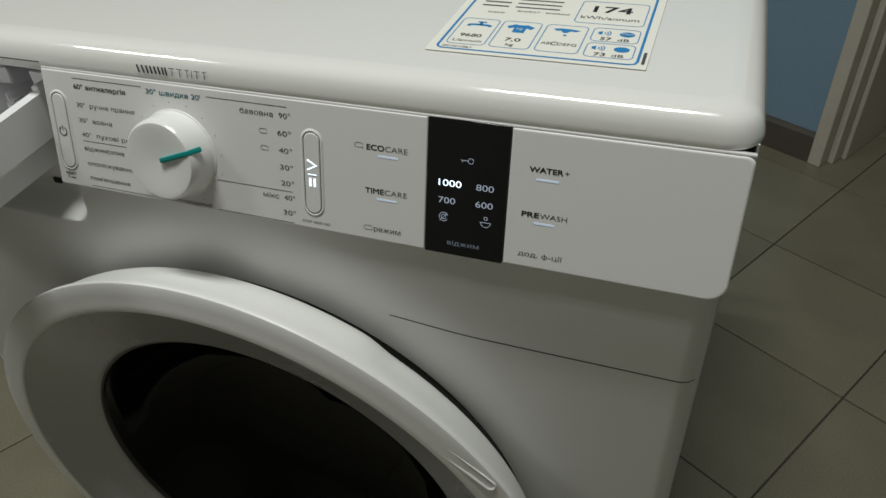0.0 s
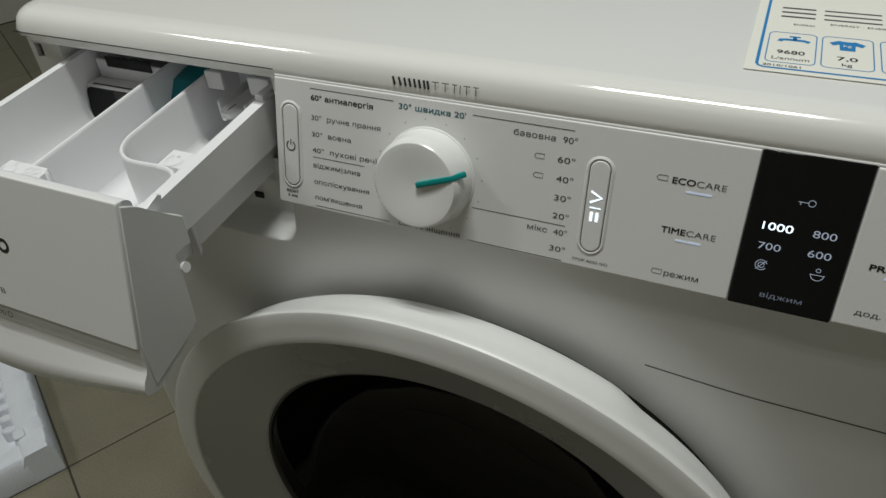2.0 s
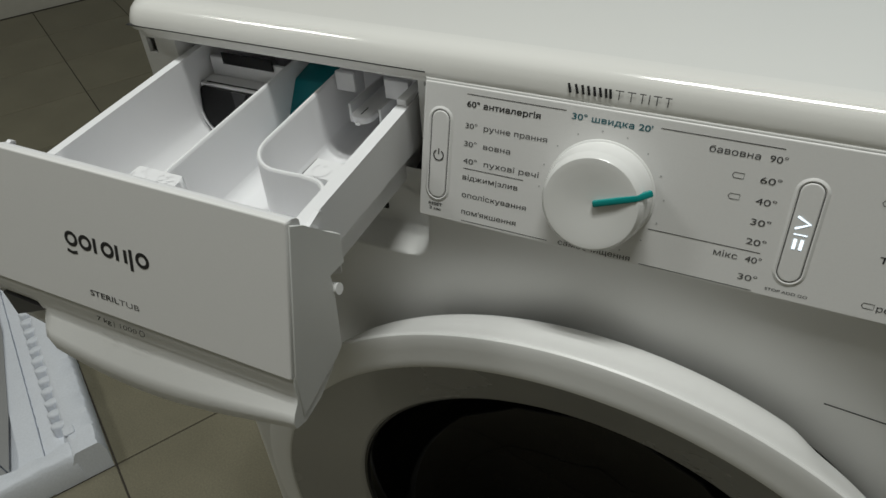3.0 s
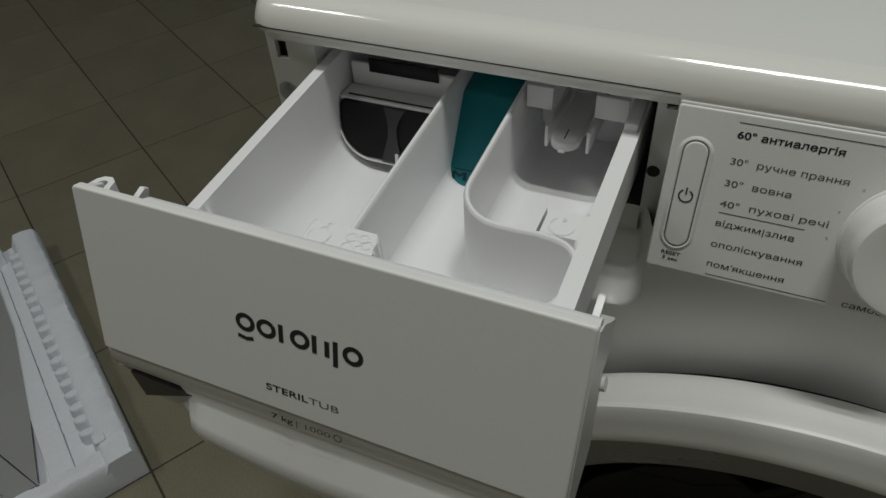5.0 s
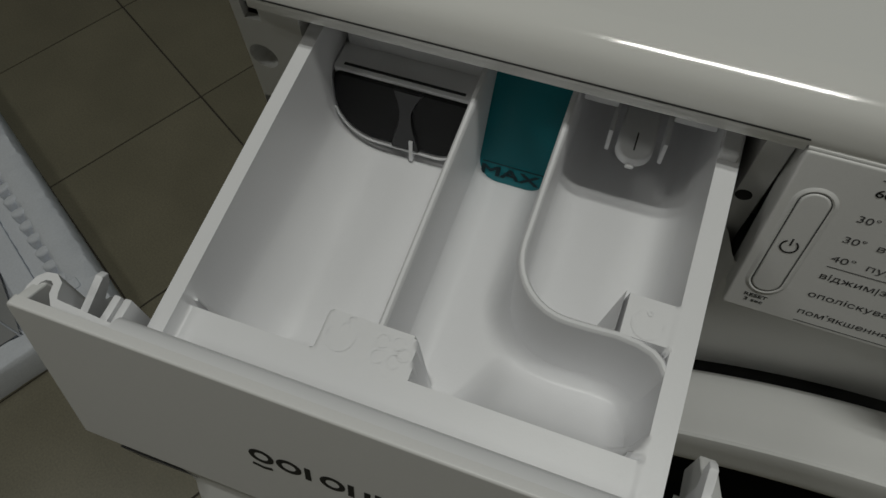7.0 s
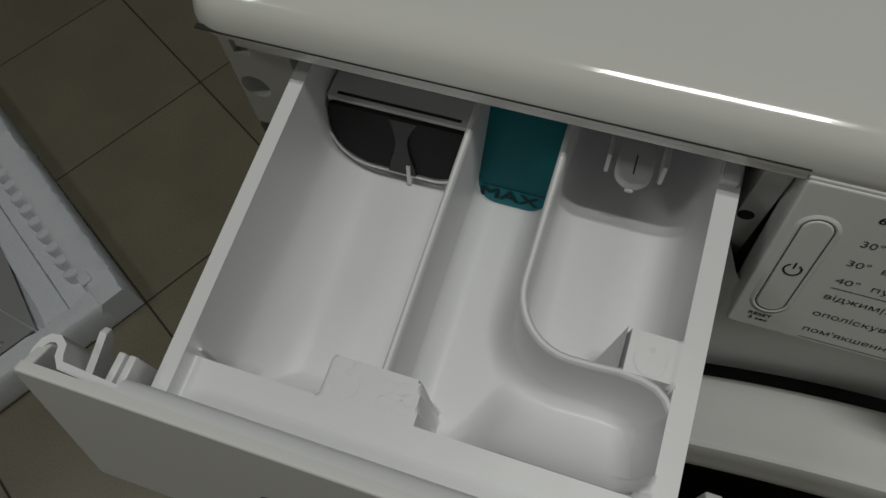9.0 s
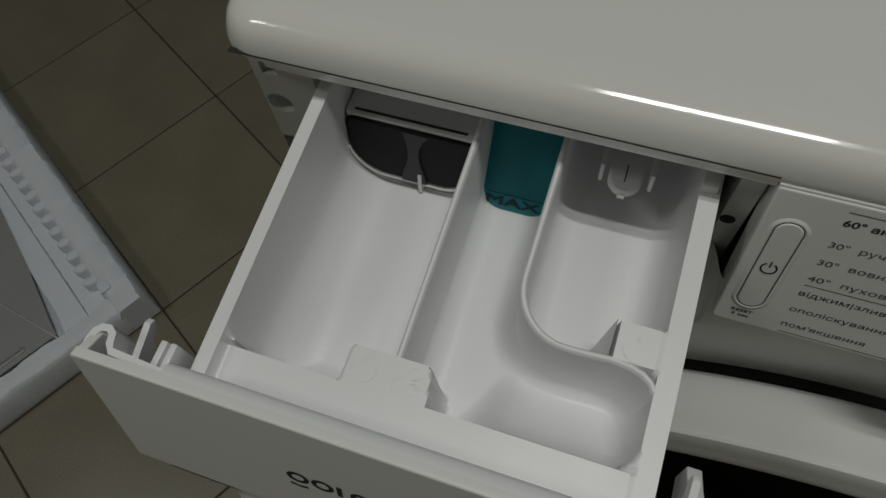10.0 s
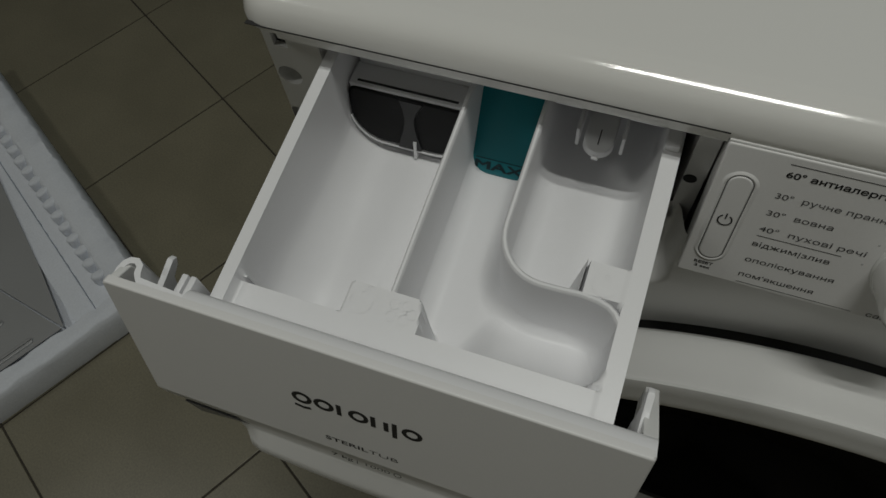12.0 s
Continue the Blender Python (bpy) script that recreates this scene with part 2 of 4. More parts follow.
def letters(text, name, x0, x1, y, height, material, parent, m, bold=0.0, spread=1.0, h=0.00015):
    """Printed words from x0 to x1 with their capitals height high and the line's middle at y, in the plane m."""
    cu = bpy.data.curves.new(name, "FONT")
    cu.body, cu.size = text, 1.0
    ob = bpy.data.objects.new(name, cu)
    scene.collection.objects.link(ob)
    dg = bpy.context.evaluated_depsgraph_get()
    dg.update()
    data = ob.evaluated_get(dg).to_curve(dg)
    rings = []
    for s in data.splines:
        pts = []
        bp = s.bezier_points
        for i in range(len(bp)):
            p, q = bp[i], bp[(i + 1) % len(bp)]
            straight = (p.handle_right - p.co).length < 1e-5 and (q.handle_left - q.co).length < 1e-5
            seg = [p.co] if straight else geometry.interpolate_bezier(p.co, p.handle_right, q.handle_left, q.co, 6)[:-1]
            pts += [Vector((v.x, v.y)) for v in seg]
        clean = [p for i, p in enumerate(pts) if (p - pts[i - 1]).length > 1e-5]
        if len(clean) > 2:
            rings.append(clean)
    ob.to_curve_clear()
    bpy.data.objects.remove(ob)
    bpy.data.curves.remove(cu)

    def area(r):
        return sum(r[i - 1].x * r[i].y - r[i].x * r[i - 1].y for i in range(len(r))) / 2

    def inside(p, r):
        hit = False
        for i in range(len(r)):
            u, v = r[i - 1], r[i]
            if (u.y > p.y) != (v.y > p.y) and p.x < (v.x - u.x) * (p.y - u.y) / (v.y - u.y) + u.x:
                hit = not hit
        return hit
    def winding(p, r):
        n = 0
        for i in range(len(r)):
            u, v = r[i - 1], r[i]
            if (u.y > p.y) != (v.y > p.y) and p.x < (v.x - u.x) * (p.y - u.y) / (v.y - u.y) + u.x:
                n += 1 if v.y > u.y else -1
        return n
    # rings of one glyph share its outer ring's winding; holes run the other way
    fat = []
    for i, r in enumerate(rings):
        sign = 1 if area(r) > 0 else -1
        if any(i != j and area(r) * area(q) < 0 and abs(area(q)) > abs(area(r)) and all(inside(p, q) for p in r[::2]) for j, q in enumerate(rings)):
            sign = -sign
        n = len(r)
        out = []
        for k_ in range(n):                             # heavier or lighter strokes
            d1, d2 = (r[k_] - r[k_ - 1]), (r[(k_ + 1) % n] - r[k_])
            k = Vector((d1.y, -d1.x)).normalized() + Vector((d2.y, -d2.x)).normalized()
            out.append(r[k_] + (k / max(0.8, k.length_squared / 2)) * bold * sign if k.length > 1e-4 else r[k_].copy())
        fat.append(out)
    xs = [p.x for r in fat for p in r]
    s = height / 0.72
    sx = (x1 - x0) / (max(xs) - min(xs)) if x1 is not None else s
    place = m @ Matrix.Translation((x0 - min(xs) * sx, y - height / 2, h)) @ Matrix.Diagonal((sx, s, 1, 1))
    pts, edges = [], []
    for r in fat:
        base = len(pts)
        pts += r
        edges += [(base + i, base + (i + 1) % len(r)) for i in range(len(r))]
    vs, _, tris, _, _, _ = geometry.delaunay_2d_cdt(pts, edges, [], 0, 1e-5)
    boxes = [(min(p.x for p in r), max(p.x for p in r), min(p.y for p in r), max(p.y for p in r), r) for r in fat]
    faces = []
    for t in tris:
        mid = (vs[t[0]] + vs[t[1]] + vs[t[2]]) / 3
        if sum(winding(mid, r) for bx_0, bx_1, by_0, by_1, r in boxes if bx_0 <= mid.x <= bx_1 and by_0 <= mid.y <= by_1):
            faces.append(tuple(t))
    used = sorted({i for f in faces for i in f})
    index = {v: i for i, v in enumerate(used)}
    verts = [place @ Vector((vs[i].x, vs[i].y, 0)) for i in used]
    faces = [tuple(index[i] for i in f) for f in faces]
    me = bpy.data.meshes.new(name)
    me.from_pydata([tuple(v) for v in verts], [], faces)
    me.materials.append(material)
    o = new(name, me)
    o.parent = parent
    return o


# ---- the room ----
def structure(name, bm, material, label, category, m=None, smooth=False):
    ob = part(name, bm, material, None, smooth=smooth)
    if m is not None:
        ob.matrix_world = m
    return tagged(ob, label, category, kind="structure")


E1A, E1B, E2A, E2B = -2.872, 2.528, -2.29, 1.692   # the room's extent along its own axes
TILE, PH1, PH2 = 0.3, 0.143, 0.127
HALL = 2.66                                          # the floor goes on behind the doorway

floor = structure("floor", box(E1A - 0.1, E1B + 0.1, E2A - 0.1, HALL, -0.05, -0.0025), M_GROUT, "dark grout bed under beige square floor tiles", "floor", ROOM)
ceiling = structure("ceiling", box(E1A - 0.1, E1B + 0.1, E2A - 0.1, HALL, 2.7, 2.8), M_CEIL, "plain white painted ceiling", "ceiling", ROOM)
DOOR_A, DOOR_B = 0.032, 0.95        # the doorway along the wall
# the back wall, with its doorway
wb = box(E1A - 0.1, DOOR_A, E2B, E2B + 0.27, 0, 2.7)
wb = box(DOOR_B, E1B + 0.1, E2B, E2B + 0.27, 0, 2.7, bm=wb)
wb = box(DOOR_A, DOOR_B, E2B, E2B + 0.27, 2.06, 2.7, bm=wb)
wall_north = structure("wall_north", wb, M_WALL, "pale blue painted wall with a doorway", "wall", ROOM)
structure("wall_south", box(E1A - 0.1, E1B + 0.1, E2A - 0.1, E2A, 0, 2.7), M_WALL2, "plain cream painted wall", "wall", ROOM)
structure("wall_west", box(E1A - 0.1, E1A, E2A, HALL, 0, 2.7), M_WALL2, "plain cream painted wall", "wall", ROOM)
structure("wall_east", box(E1B, E1B + 0.1, E2A, HALL, 0, 2.7), M_WALL2, "plain cream painted wall", "wall", ROOM)
structure("wall_hall", box(E1A - 0.1, E1B + 0.1, HALL, HALL + 0.1, 0, 2.7), M_WALL2, "plain cream wall behind the doorway", "wall", ROOM)
structure("baseboard", prism([(E2B - 0.012, 0.0), (E2B - 0.012, 0.07), (E2B - 0.008, 0.078), (E2B - 0.001, 0.08), (E2B - 0.001, 0.0)], E1A, DOOR_A - 0.004),
          M_SKIRT, "dark brown baseboard along the blue wall", "baseboard", ROOM)
# door frame: a stepped cream lining
frame_bm = None
for side, e in ((1, DOOR_A), (-1, DOOR_B)):
    for a, b_, y0, y1 in ((-0.004, 0.028, -0.016, 0.275), (0.0285, 0.044, 0.02, 0.275), (0.0445, 0.056, 0.06, 0.275)):
        lo, hi = sorted((e + side * a, e + side * b_))
        frame_bm = box(lo, hi, E2B + y0, E2B + y1, 0.0, 2.06, 0.003, bm=frame_bm)
frame_bm = box(DOOR_A, DOOR_B, E2B - 0.016, E2B + 0.275, 2.03, 2.075, 0.003, bm=frame_bm)
structure("door_frame", frame_bm, M_JAMB, "cream painted wooden door frame, a little worn", "door frame", ROOM)

for lx, ly, watts in LAMPS:
    lamp = tagged(empty("ceiling_lamp", (lx, ly, 2.7)), "white rectangular lamp under the ceiling", "lamp", "ceiling lamps")
    hs = box(-0.33, 0.33, -0.17, 0.17, -0.035, 0.0, 0.006)
    part("housing", hs, M_PLASTIC, lamp)

# ---- the washing machine ----
machine = tagged(empty("washing_machine", (0, 0, 0)), "white front-loading washing machine with its detergent drawer pulled out", "washing machine")
TOP = 0.85
SN, CS = 0.262, 0.965                # the panel leans back by 15 degrees
PANEL = Matrix(((1, 0, 0, 0), (0, SN, -CS, 0), (0, CS, SN, 0.833), (0, 0, 0, 1)))   # x along, y up, z out of the panel
PV = 0.0725

# worktop
LID_PROFILE = [(0.0022, 0.8336), (0.0012, 0.8340), (0.0011, 0.8355), (0.0014, 0.8373), (0.0022, 0.8400), (0.0036, 0.8438),
               (0.0060, 0.8466), (0.0092, 0.8485), (0.0132, 0.8496), (0.0185, TOP)]
loops = []
for ins, z in LID_PROFILE:
    i2 = ins - 0.0012
    loops.append([(x, y, z) for x, y in round_rect(-0.0138 + i2, 0.5995 - i2, ins, 0.56 - i2, max(0.004, 0.018 - i2 * 0.5), 10)])
worktop = part("worktop", loft(loops), M_ENAMEL, machine, "glossy white enamelled worktop with a rounded front edge", angle=28)

# cabinet: sides, back and bottom as one shell
for x0, x1 in ((-0.0068, -0.0056), (0.5966, 0.5978)):
    part("side_panel", box(x0, x1, 0.0095, 0.55, 0.02, 0.834), M_BODY, machine, smooth=False)
part("back_panel", box(-0.0068, 0.5978, 0.5502, 0.5514, 0.02, 0.834), M_BODY, machine, smooth=False)
part("base", box(-0.0050, 0.5960, 0.0, 0.549, 0.0205, 0.022), M_BODY, machine, smooth=False)
for fx in (0.06, 0.54):
    for fy in (0.06, 0.5):
        part("foot", lathe([(0.02, 0), (0.022, 0.004), (0.02, 0.012), (0.008, 0.014), (0.008, 0.0205)], 24, True, True, m=Matrix.Translation((fx, fy, 0))), M_DARK, machine)

# front, swept round the door
DCX, DCZ = 0.296, 0.487
HOLE = 0.2095
FX0, FX1, FZ0, FZ1 = -0.0060, 0.5962, 0.022, 0.772


def smooth01(t):
    t = min(1.0, max(0.0, t))
    return t * t * (3 - 2 * t)


def front_y(x, z):
    r = math.hypot(x - DCX, z - DCZ)
    y = -0.0125
    y += 0.007 * smooth01((0.07 - (0.772 - z)) / 0.09) * smooth01((z - 0.70) / 0.06)
    y += 0.0055 * smooth01((0.275 - r) / 0.06)
    edge = min(x - FX0, FX1 - x)
    y += 0.012 * (1 - math.sqrt(max(0.0, 1 - (1 - min(1.0, edge / 0.012)) ** 2)))
    inset = smooth01((0.1955 - x) / 0.007) * smooth01((z - 0.7245) / 0.007)
    cx, cz = 0.1935 - 0.012, 0.7265 + 0.012
    if x > cx and z < cz:
        inset = smooth01((0.014 - math.hypot(x - cx, cz - z)) / 0.007)
    return y + inset * (0.0085 - y)


fb = bmesh.new()
NA, NR = 1400, 110
rows = []
for i in range(NA):
    a = 2 * math.pi * i / NA
    dx, dz = math.cos(a), math.sin(a)
    far = min((FX1 - DCX) / dx if dx > 1e-6 else 9, (FX0 - DCX) / dx if dx < -1e-6 else 9, (FZ1 - DCZ) / dz if dz > 1e-6 else 9, (FZ0 - DCZ) / dz if dz < -1e-6 else 9)
    row = []
    for k in range(NR + 1):
        r = HOLE + (far - HOLE) * (k / NR)
        x, z = DCX + r * dx, DCZ + r * dz
        row.append(fb.verts.new((x, front_y(x, z), z)))
    bx, bz = DCX + HOLE * dx, DCZ + HOLE * dz
    row.insert(0, fb.verts.new((bx, front_y(bx, bz) + 0.0012, bz)))
    row.insert(0, fb.verts.new((bx - 0.001 * dx, front_y(bx, bz) + 0.045, bz - 0.001 * dz)))
    rows.append(row)
for i in range(NA):
    p, q = rows[i], rows[(i + 1) % NA]
    for k in range(len(p) - 1):
        fb.faces.new((p[k], q[k], q[k + 1], p[k + 1]))
part("front", fb, M_BODY, machine, "white painted front with a dished ring round the door", angle=50)
# the seam between fascia and lower front
sm = bmesh.new()
prev = None
for i in range(61):
    x = 0.412 + (0.5935 - 0.412) * i / 60
    y = front_y(x, 0.6957) - 0.00025
    cur = [sm.verts.new((x, y, 0.6953)), sm.verts.new((x, y, 0.6960)), sm.verts.new((x, y + 0.004, 0.6960)), sm.verts.new((x, y + 0.004, 0.6953))]
    if prev:
        for k in range(4):
            sm.faces.new((prev[k], prev[(k + 1) % 4], cur[(k + 1) % 4], cur[k]))
    prev = cur
part("seam", sm, M_INK_GREY, machine)

# drawer bay: a plate with an opening, and the shaft behind it
bay = box(-0.0058, 0.1946, 0.0085, 0.0115, 0.755, 0.8345)
cuts = [box(0.0215, 0.1858, 0.0, 0.02, 0.7585, 0.8305),
        box(-0.0016, 0.0052, 0.0, 0.02, 0.8168, 0.8263),
        cylinder(0.0062, 0.02, 24, m=pose(0.0010, 0.002, 0.7973, -90)),
        box(0.1895, 0.1940, 0.0, 0.02, 0.8245, 0.8315)]
cut_part("drawer_bay", bay, cuts, M_PLASTIC, machine, "white plastic bay round the drawer opening")
part("screw_socket", lathe([(0.0062, 0), (0.0058, 0.006), (0.003, 0.0075), (0.0001, 0.0075)], 24, m=pose(0.0010, 0.0105, 0.7973, -90)), M_PLASTIC, machine)
part("clip_socket", box(-0.0026, 0.0062, 0.0145, 0.016, 0.8158, 0.8273), M_GAP, machine)
part("clip_socket", box(0.1890, 0.1945, 0.0145, 0.016, 0.8235, 0.8325), M_GAP, machine)
part("clip_slot", box(0.1525, 0.1590, 0.0070, 0.0086, 0.7390, 0.7432, 0.0004), M_GAP, machine)
part("screw_socket", cylinder(0.0029, 0.001, 20, m=pose(0.1888, 0.0092, 0.7925, 90)), M_GAP, machine)
shaft = box(0.0195, 0.0215, 0.0115, 0.30, 0.752, 0.834)
shaft = box(0.1858, 0.1878, 0.0115, 0.30, 0.752, 0.834, bm=shaft)
shaft = box(0.0215, 0.1858, 0.0115, 0.30, 0.752, 0.7535, bm=shaft)
shaft = box(0.0215, 0.1858, 0.0115, 0.30, 0.832, 0.834, bm=shaft)
shaft = box(0.0215, 0.1858, 0.298, 0.30, 0.7535, 0.832, bm=shaft)
part("drawer_shaft", shaft, M_PLASTIC, machine, smooth=False)
# lip under the worktop above the drawer
part("groove", box(-0.0060, 0.1945, 0.0009, 0.0030, 0.8362, 0.8366), M_GAP, worktop)
part("drawer_lip", prism([(0.0013, 0.8312), (0.0011, 0.8318), (0.0012, 0.8340), (0.012, 0.8340), (0.012, 0.8300), (0.008, 0.8300), (0.006, 0.8308)], 0.008, 0.1945), M_ENAMEL, machine)

# control panel
panel_left = slab(round_rect(0.195, 0.4438, -PV, 0, (0.0005, 0.001, 0.001, 0.0005), 4), -0.004, 0.0, 0.0008, m=PANEL)
control_panel = part("control_panel", panel_left, M_PANEL, machine, "white control panel with printed wash programmes")
panel_right = part("panel_end", slab(round_rect(0.4872, 0.5972, -PV, 0, (0.004, 0.0005, 0.0005, 0.009), 8), -0.004, 0.0, 0.0012, m=PANEL), M_PANEL, machine, "plain white end of the control panel")
part("panel_backing", slab(round_rect(0.1955, 0.5965, -PV + 0.0004, -0.0008, (0.004, 0.001, 0.001, 0.009), 8), -0.016, -0.0042, 0.0, m=PANEL), M_BODY, machine)
part("panel_edge", box(0.195, 0.597, -0.0002, 0.0012, -0.004, -0.0004, 0.0004, m=PANEL), M_KNOB, machine, "bright upper edge of the panel")
display = part("display", slab(round_rect(0.4441, 0.4869, -PV - 0.0002, 0.0004, 0.0006, 3), -0.004, 0.0004, 0.0005, m=PANEL), M_BLACK_GLASS, machine, "black glossy display with lit spin speeds")


def print_line(x0, x1, v, w=0.00035, material=M_INK_GREY, parent=None, m=PANEL, h=0.00012):
    return part("printed_line", stroke([(x0, -v), (x1, -v)], w, h=h, m=m), material, parent)


ROWS_TEXT = [
    ("60° антиалергія", 0.2185, 0.2565, 0.0083, 0.0029, M_INK, 0.018), ("30°  ручне прання", 0.2185, 0.2610, 0.0192, 0.0028, M_INK_GREY, 0.0),
    ("30°  вовна", 0.2185, 0.2432, 0.0285, 0.0028, M_INK_GREY, 0.0), ("40°  пухові речі", 0.2187, 0.2590, 0.0375, 0.0028, M_INK_GREY, 0.0),
    ("віджим|злив", 0.2190, 0.2490, 0.0462, 0.0028, M_INK, 0.0), ("ополіскування", 0.2193, 0.2545, 0.0558, 0.0028, M_INK, 0.0),
    ("пом'якшення", 0.2197, 0.2500, 0.0652, 0.0028, M_INK, 0.0),
    ("30° швидка 20'", 0.2715, 0.3085, 0.0055, 0.0029, M_INK_TEAL, 0.012), ("самоочищення", 0.2730, 0.3090, 0.0695, 0.0028, M_INK, 0.0),
    ("бавовна  90°", 0.3336, 0.3651, 0.0093, 0.0030, M_INK_GREY, 0.0), ("60°", 0.3566, 0.3651, 0.0192, 0.0030, M_INK_GREY, 0.0),
    ("40°", 0.3569, 0.3653, 0.0288, 0.0030, M_INK_GREY, 0.0), ("30°", 0.3571, 0.3653, 0.0384, 0.0030, M_INK_GREY, 0.0),
    ("20°", 0.3573, 0.3655, 0.0477, 0.0030, M_INK_GREY, 0.0), ("мікс  40°", 0.3451, 0.3656, 0.0562, 0.0030, M_INK_GREY, 0.0),
    ("30°", 0.3576, 0.3658, 0.0652, 0.0030, M_INK_GREY, 0.0),
    ("ECO", 0.4100, 0.4202, 0.0197, 0.0030, M_INK, 0.02), ("CARE", 0.4206, 0.4333, 0.0197, 0.0030, M_INK_GREY, -0.008),
    ("TIME", 0.4090, 0.4200, 0.0437, 0.0030, M_INK, 0.02), ("CARE", 0.4204, 0.4333, 0.0437, 0.0030, M_INK_GREY, -0.008),
    ("режим", 0.4140, 0.4298, 0.0655, 0.0030, M_INK_GREY, 0.0), ("STOP ADD GO", 0.3698, 0.3874, 0.0682, 0.0014, M_INK, 0.0),
    ("RESET", 0.2005, 0.2085, 0.0645, 0.0017, M_INK, 0.02), ("3 sec", 0.2012, 0.2078, 0.0670, 0.0016, M_INK, 0.02),
]
for s, x0, x1, v, hh, m_, bold in ROWS_TEXT:
    letters(s, "printed_word", x0, x1, -v, hh, m_, control_panel, PANEL, bold)
for s, x0, x1, v, bold in (("WATER", 0.4972, 0.5140, 0.0192, 0.026), ("+", 0.5145, 0.5172, 0.0192, -0.005), ("PRE", 0.4952, 0.5042, 0.0428, 0.03), ("WASH", 0.5046, 0.5182, 0.0428, -0.008)):
    letters(s, "printed_word", x0, x1, -v, 0.0027, M_INK, panel_right, PANEL, bold)
letters("дод. ф-ції", "printed_word", 0.4952, 0.5182, -0.0645, 0.0025, M_INK_GREY, panel_right, PANEL)
for x0, x1, v in ((0.2182, 0.2685, 0.0036), (0.2190, 0.2515, 0.0416), (0.2200, 0.2672, 0.0704), (0.3120, 0.3632, 0.0045), (0.3148, 0.3642, 0.0524), (0.3135, 0.3645, 0.0710)):
    print_line(x0, x1, v, parent=control_panel)
for cx, v in ((0.3475, 0.0192), (0.3478, 0.0288), (0.4055, 0.0195), (0.4105, 0.0655)):
    pts = [(cx - 0.0024, -v), (cx - 0.0016, -v + 0.0012), (cx + 0.0024, -v + 0.0012), (cx + 0.0024, -v - 0.0012), (cx - 0.0016, -v - 0.0012)]
    part("tag_symbol", stroke(pts, 0.0003, True, m=PANEL), M_INK_GREY, control_panel)
for par, x0, x1, v in ((control_panel, 0.4165, 0.4278, 0.0243), (control_panel, 0.4160, 0.4275, 0.0482), (panel_right, 0.5010, 0.5122, 0.0243), (panel_right, 0.5018, 0.5125, 0.0472)):
    part("indicator_light", slab(round_rect(x0, x1, -v - 0.0005, -v + 0.0005, 0.0004, 3), -0.0003, 0.00015, m=PANEL), M_LED_BAR, par, "lit bluish indicator bar")
# display digits
for s, x0, x1, v, hh, m_, bold in (("1000", 0.4508, 0.4632, 0.0327, 0.0036, M_LED, 0.008), ("800", 0.4710, 0.4803, 0.0327, 0.0034, M_LED_DIM, 0.0),
                                   ("700", 0.4510, 0.4602, 0.0422, 0.0034, M_LED_DIM, 0.0), ("600", 0.4711, 0.4803, 0.0418, 0.0034, M_LED_DIM, 0.0),
                                   ("віджим", 0.4568, 0.4742, 0.0655, 0.0026, M_LED_FAINT, 0.0)):
    letters(s, "lit_digits", x0, x1, -v, hh, m_, display, PANEL, bold, h=0.0006)


def arc(cx, cy, r, a0, a1, n=16):
    return [(cx + r * math.cos(radians(a0 + (a1 - a0) * i / n)), cy + r * math.sin(radians(a0 + (a1 - a0) * i / n))) for i in range(n + 1)]


ky = stroke(arc(0.4675, -0.0197, 0.0014, 0, 345), 0.0003, h=0.0006)
ky = stroke([(0.4661, -0.0197), (0.4622, -0.0197)], 0.0003, h=0.0006, bm=ky)
ky = stroke([(0.4632, -0.0197), (0.4632, -0.0209)], 0.0003, h=0.0006, bm=ky)
bmesh.ops.transform(ky, matrix=PANEL, verts=ky.verts)
part("key_symbol", ky, M_LED_DIM, display)
sp = stroke(arc(0.4542, -0.0515, 0.0024, 20, 330), 0.0003, h=0.0006)
sp = stroke(arc(0.4542, -0.0515, 0.0013, 0, 350), 0.0003, h=0.0006, bm=sp)
sp = stroke([(0.4522, -0.0538), (0.4562, -0.0492)], 0.0003, h=0.0006, bm=sp)
part("spin_symbol", merge(None, sp, PANEL), M_LED_DIM, display)
ba = stroke(arc(0.4770, -0.0512, 0.0026, 180, 360), 0.0003, h=0.0006)
ba = stroke([(0.4740, -0.0512), (0.4800, -0.0512)], 0.0003, h=0.0006, bm=ba)
ba = stroke(arc(0.4770, -0.0490, 0.0009, 0, 350), 0.0003, h=0.0006, bm=ba)
part("tub_symbol", merge(None, ba, PANEL), M_LED_DIM, display)


# buttons: a capsule in a raised surround
def capsule_button(name, u, v0, v1, w, label):
    ring = []
    for rr, h in ((w / 2 + 0.0026, -0.0003), (w / 2 + 0.0018, 0.0003), (w / 2 + 0.0010, 0.0006), (w / 2 + 0.0004, 0.0003), (w / 2 + 0.0003, -0.0012)):
        g = rr - w / 2
        ring.append([(x, y, h) for x, y in round_rect(u - rr, u + rr, -v1 - g, -v0 + g, rr * 0.999, 12)])
    surround = part(name, loft(ring, False, False, m=PANEL), M_PANEL, machine, label)
    part("button_face", slab(round_rect(u - w / 2 + 0.0001, u + w / 2 - 0.0001, -v1, -v0, w / 2 * 0.93, 10), -0.002, 0.0007, 0.0006, m=PANEL), M_PANEL, surround)
    part("gap_ring", stroke(round_rect(u - w / 2 - 0.0002, u + w / 2 + 0.0002, -v1 - 0.0002, -v0 + 0.0002, w / 2, 12), 0.00045, True, h=0.0003, m=PANEL), M_INK_GREY, surround)
    return surround


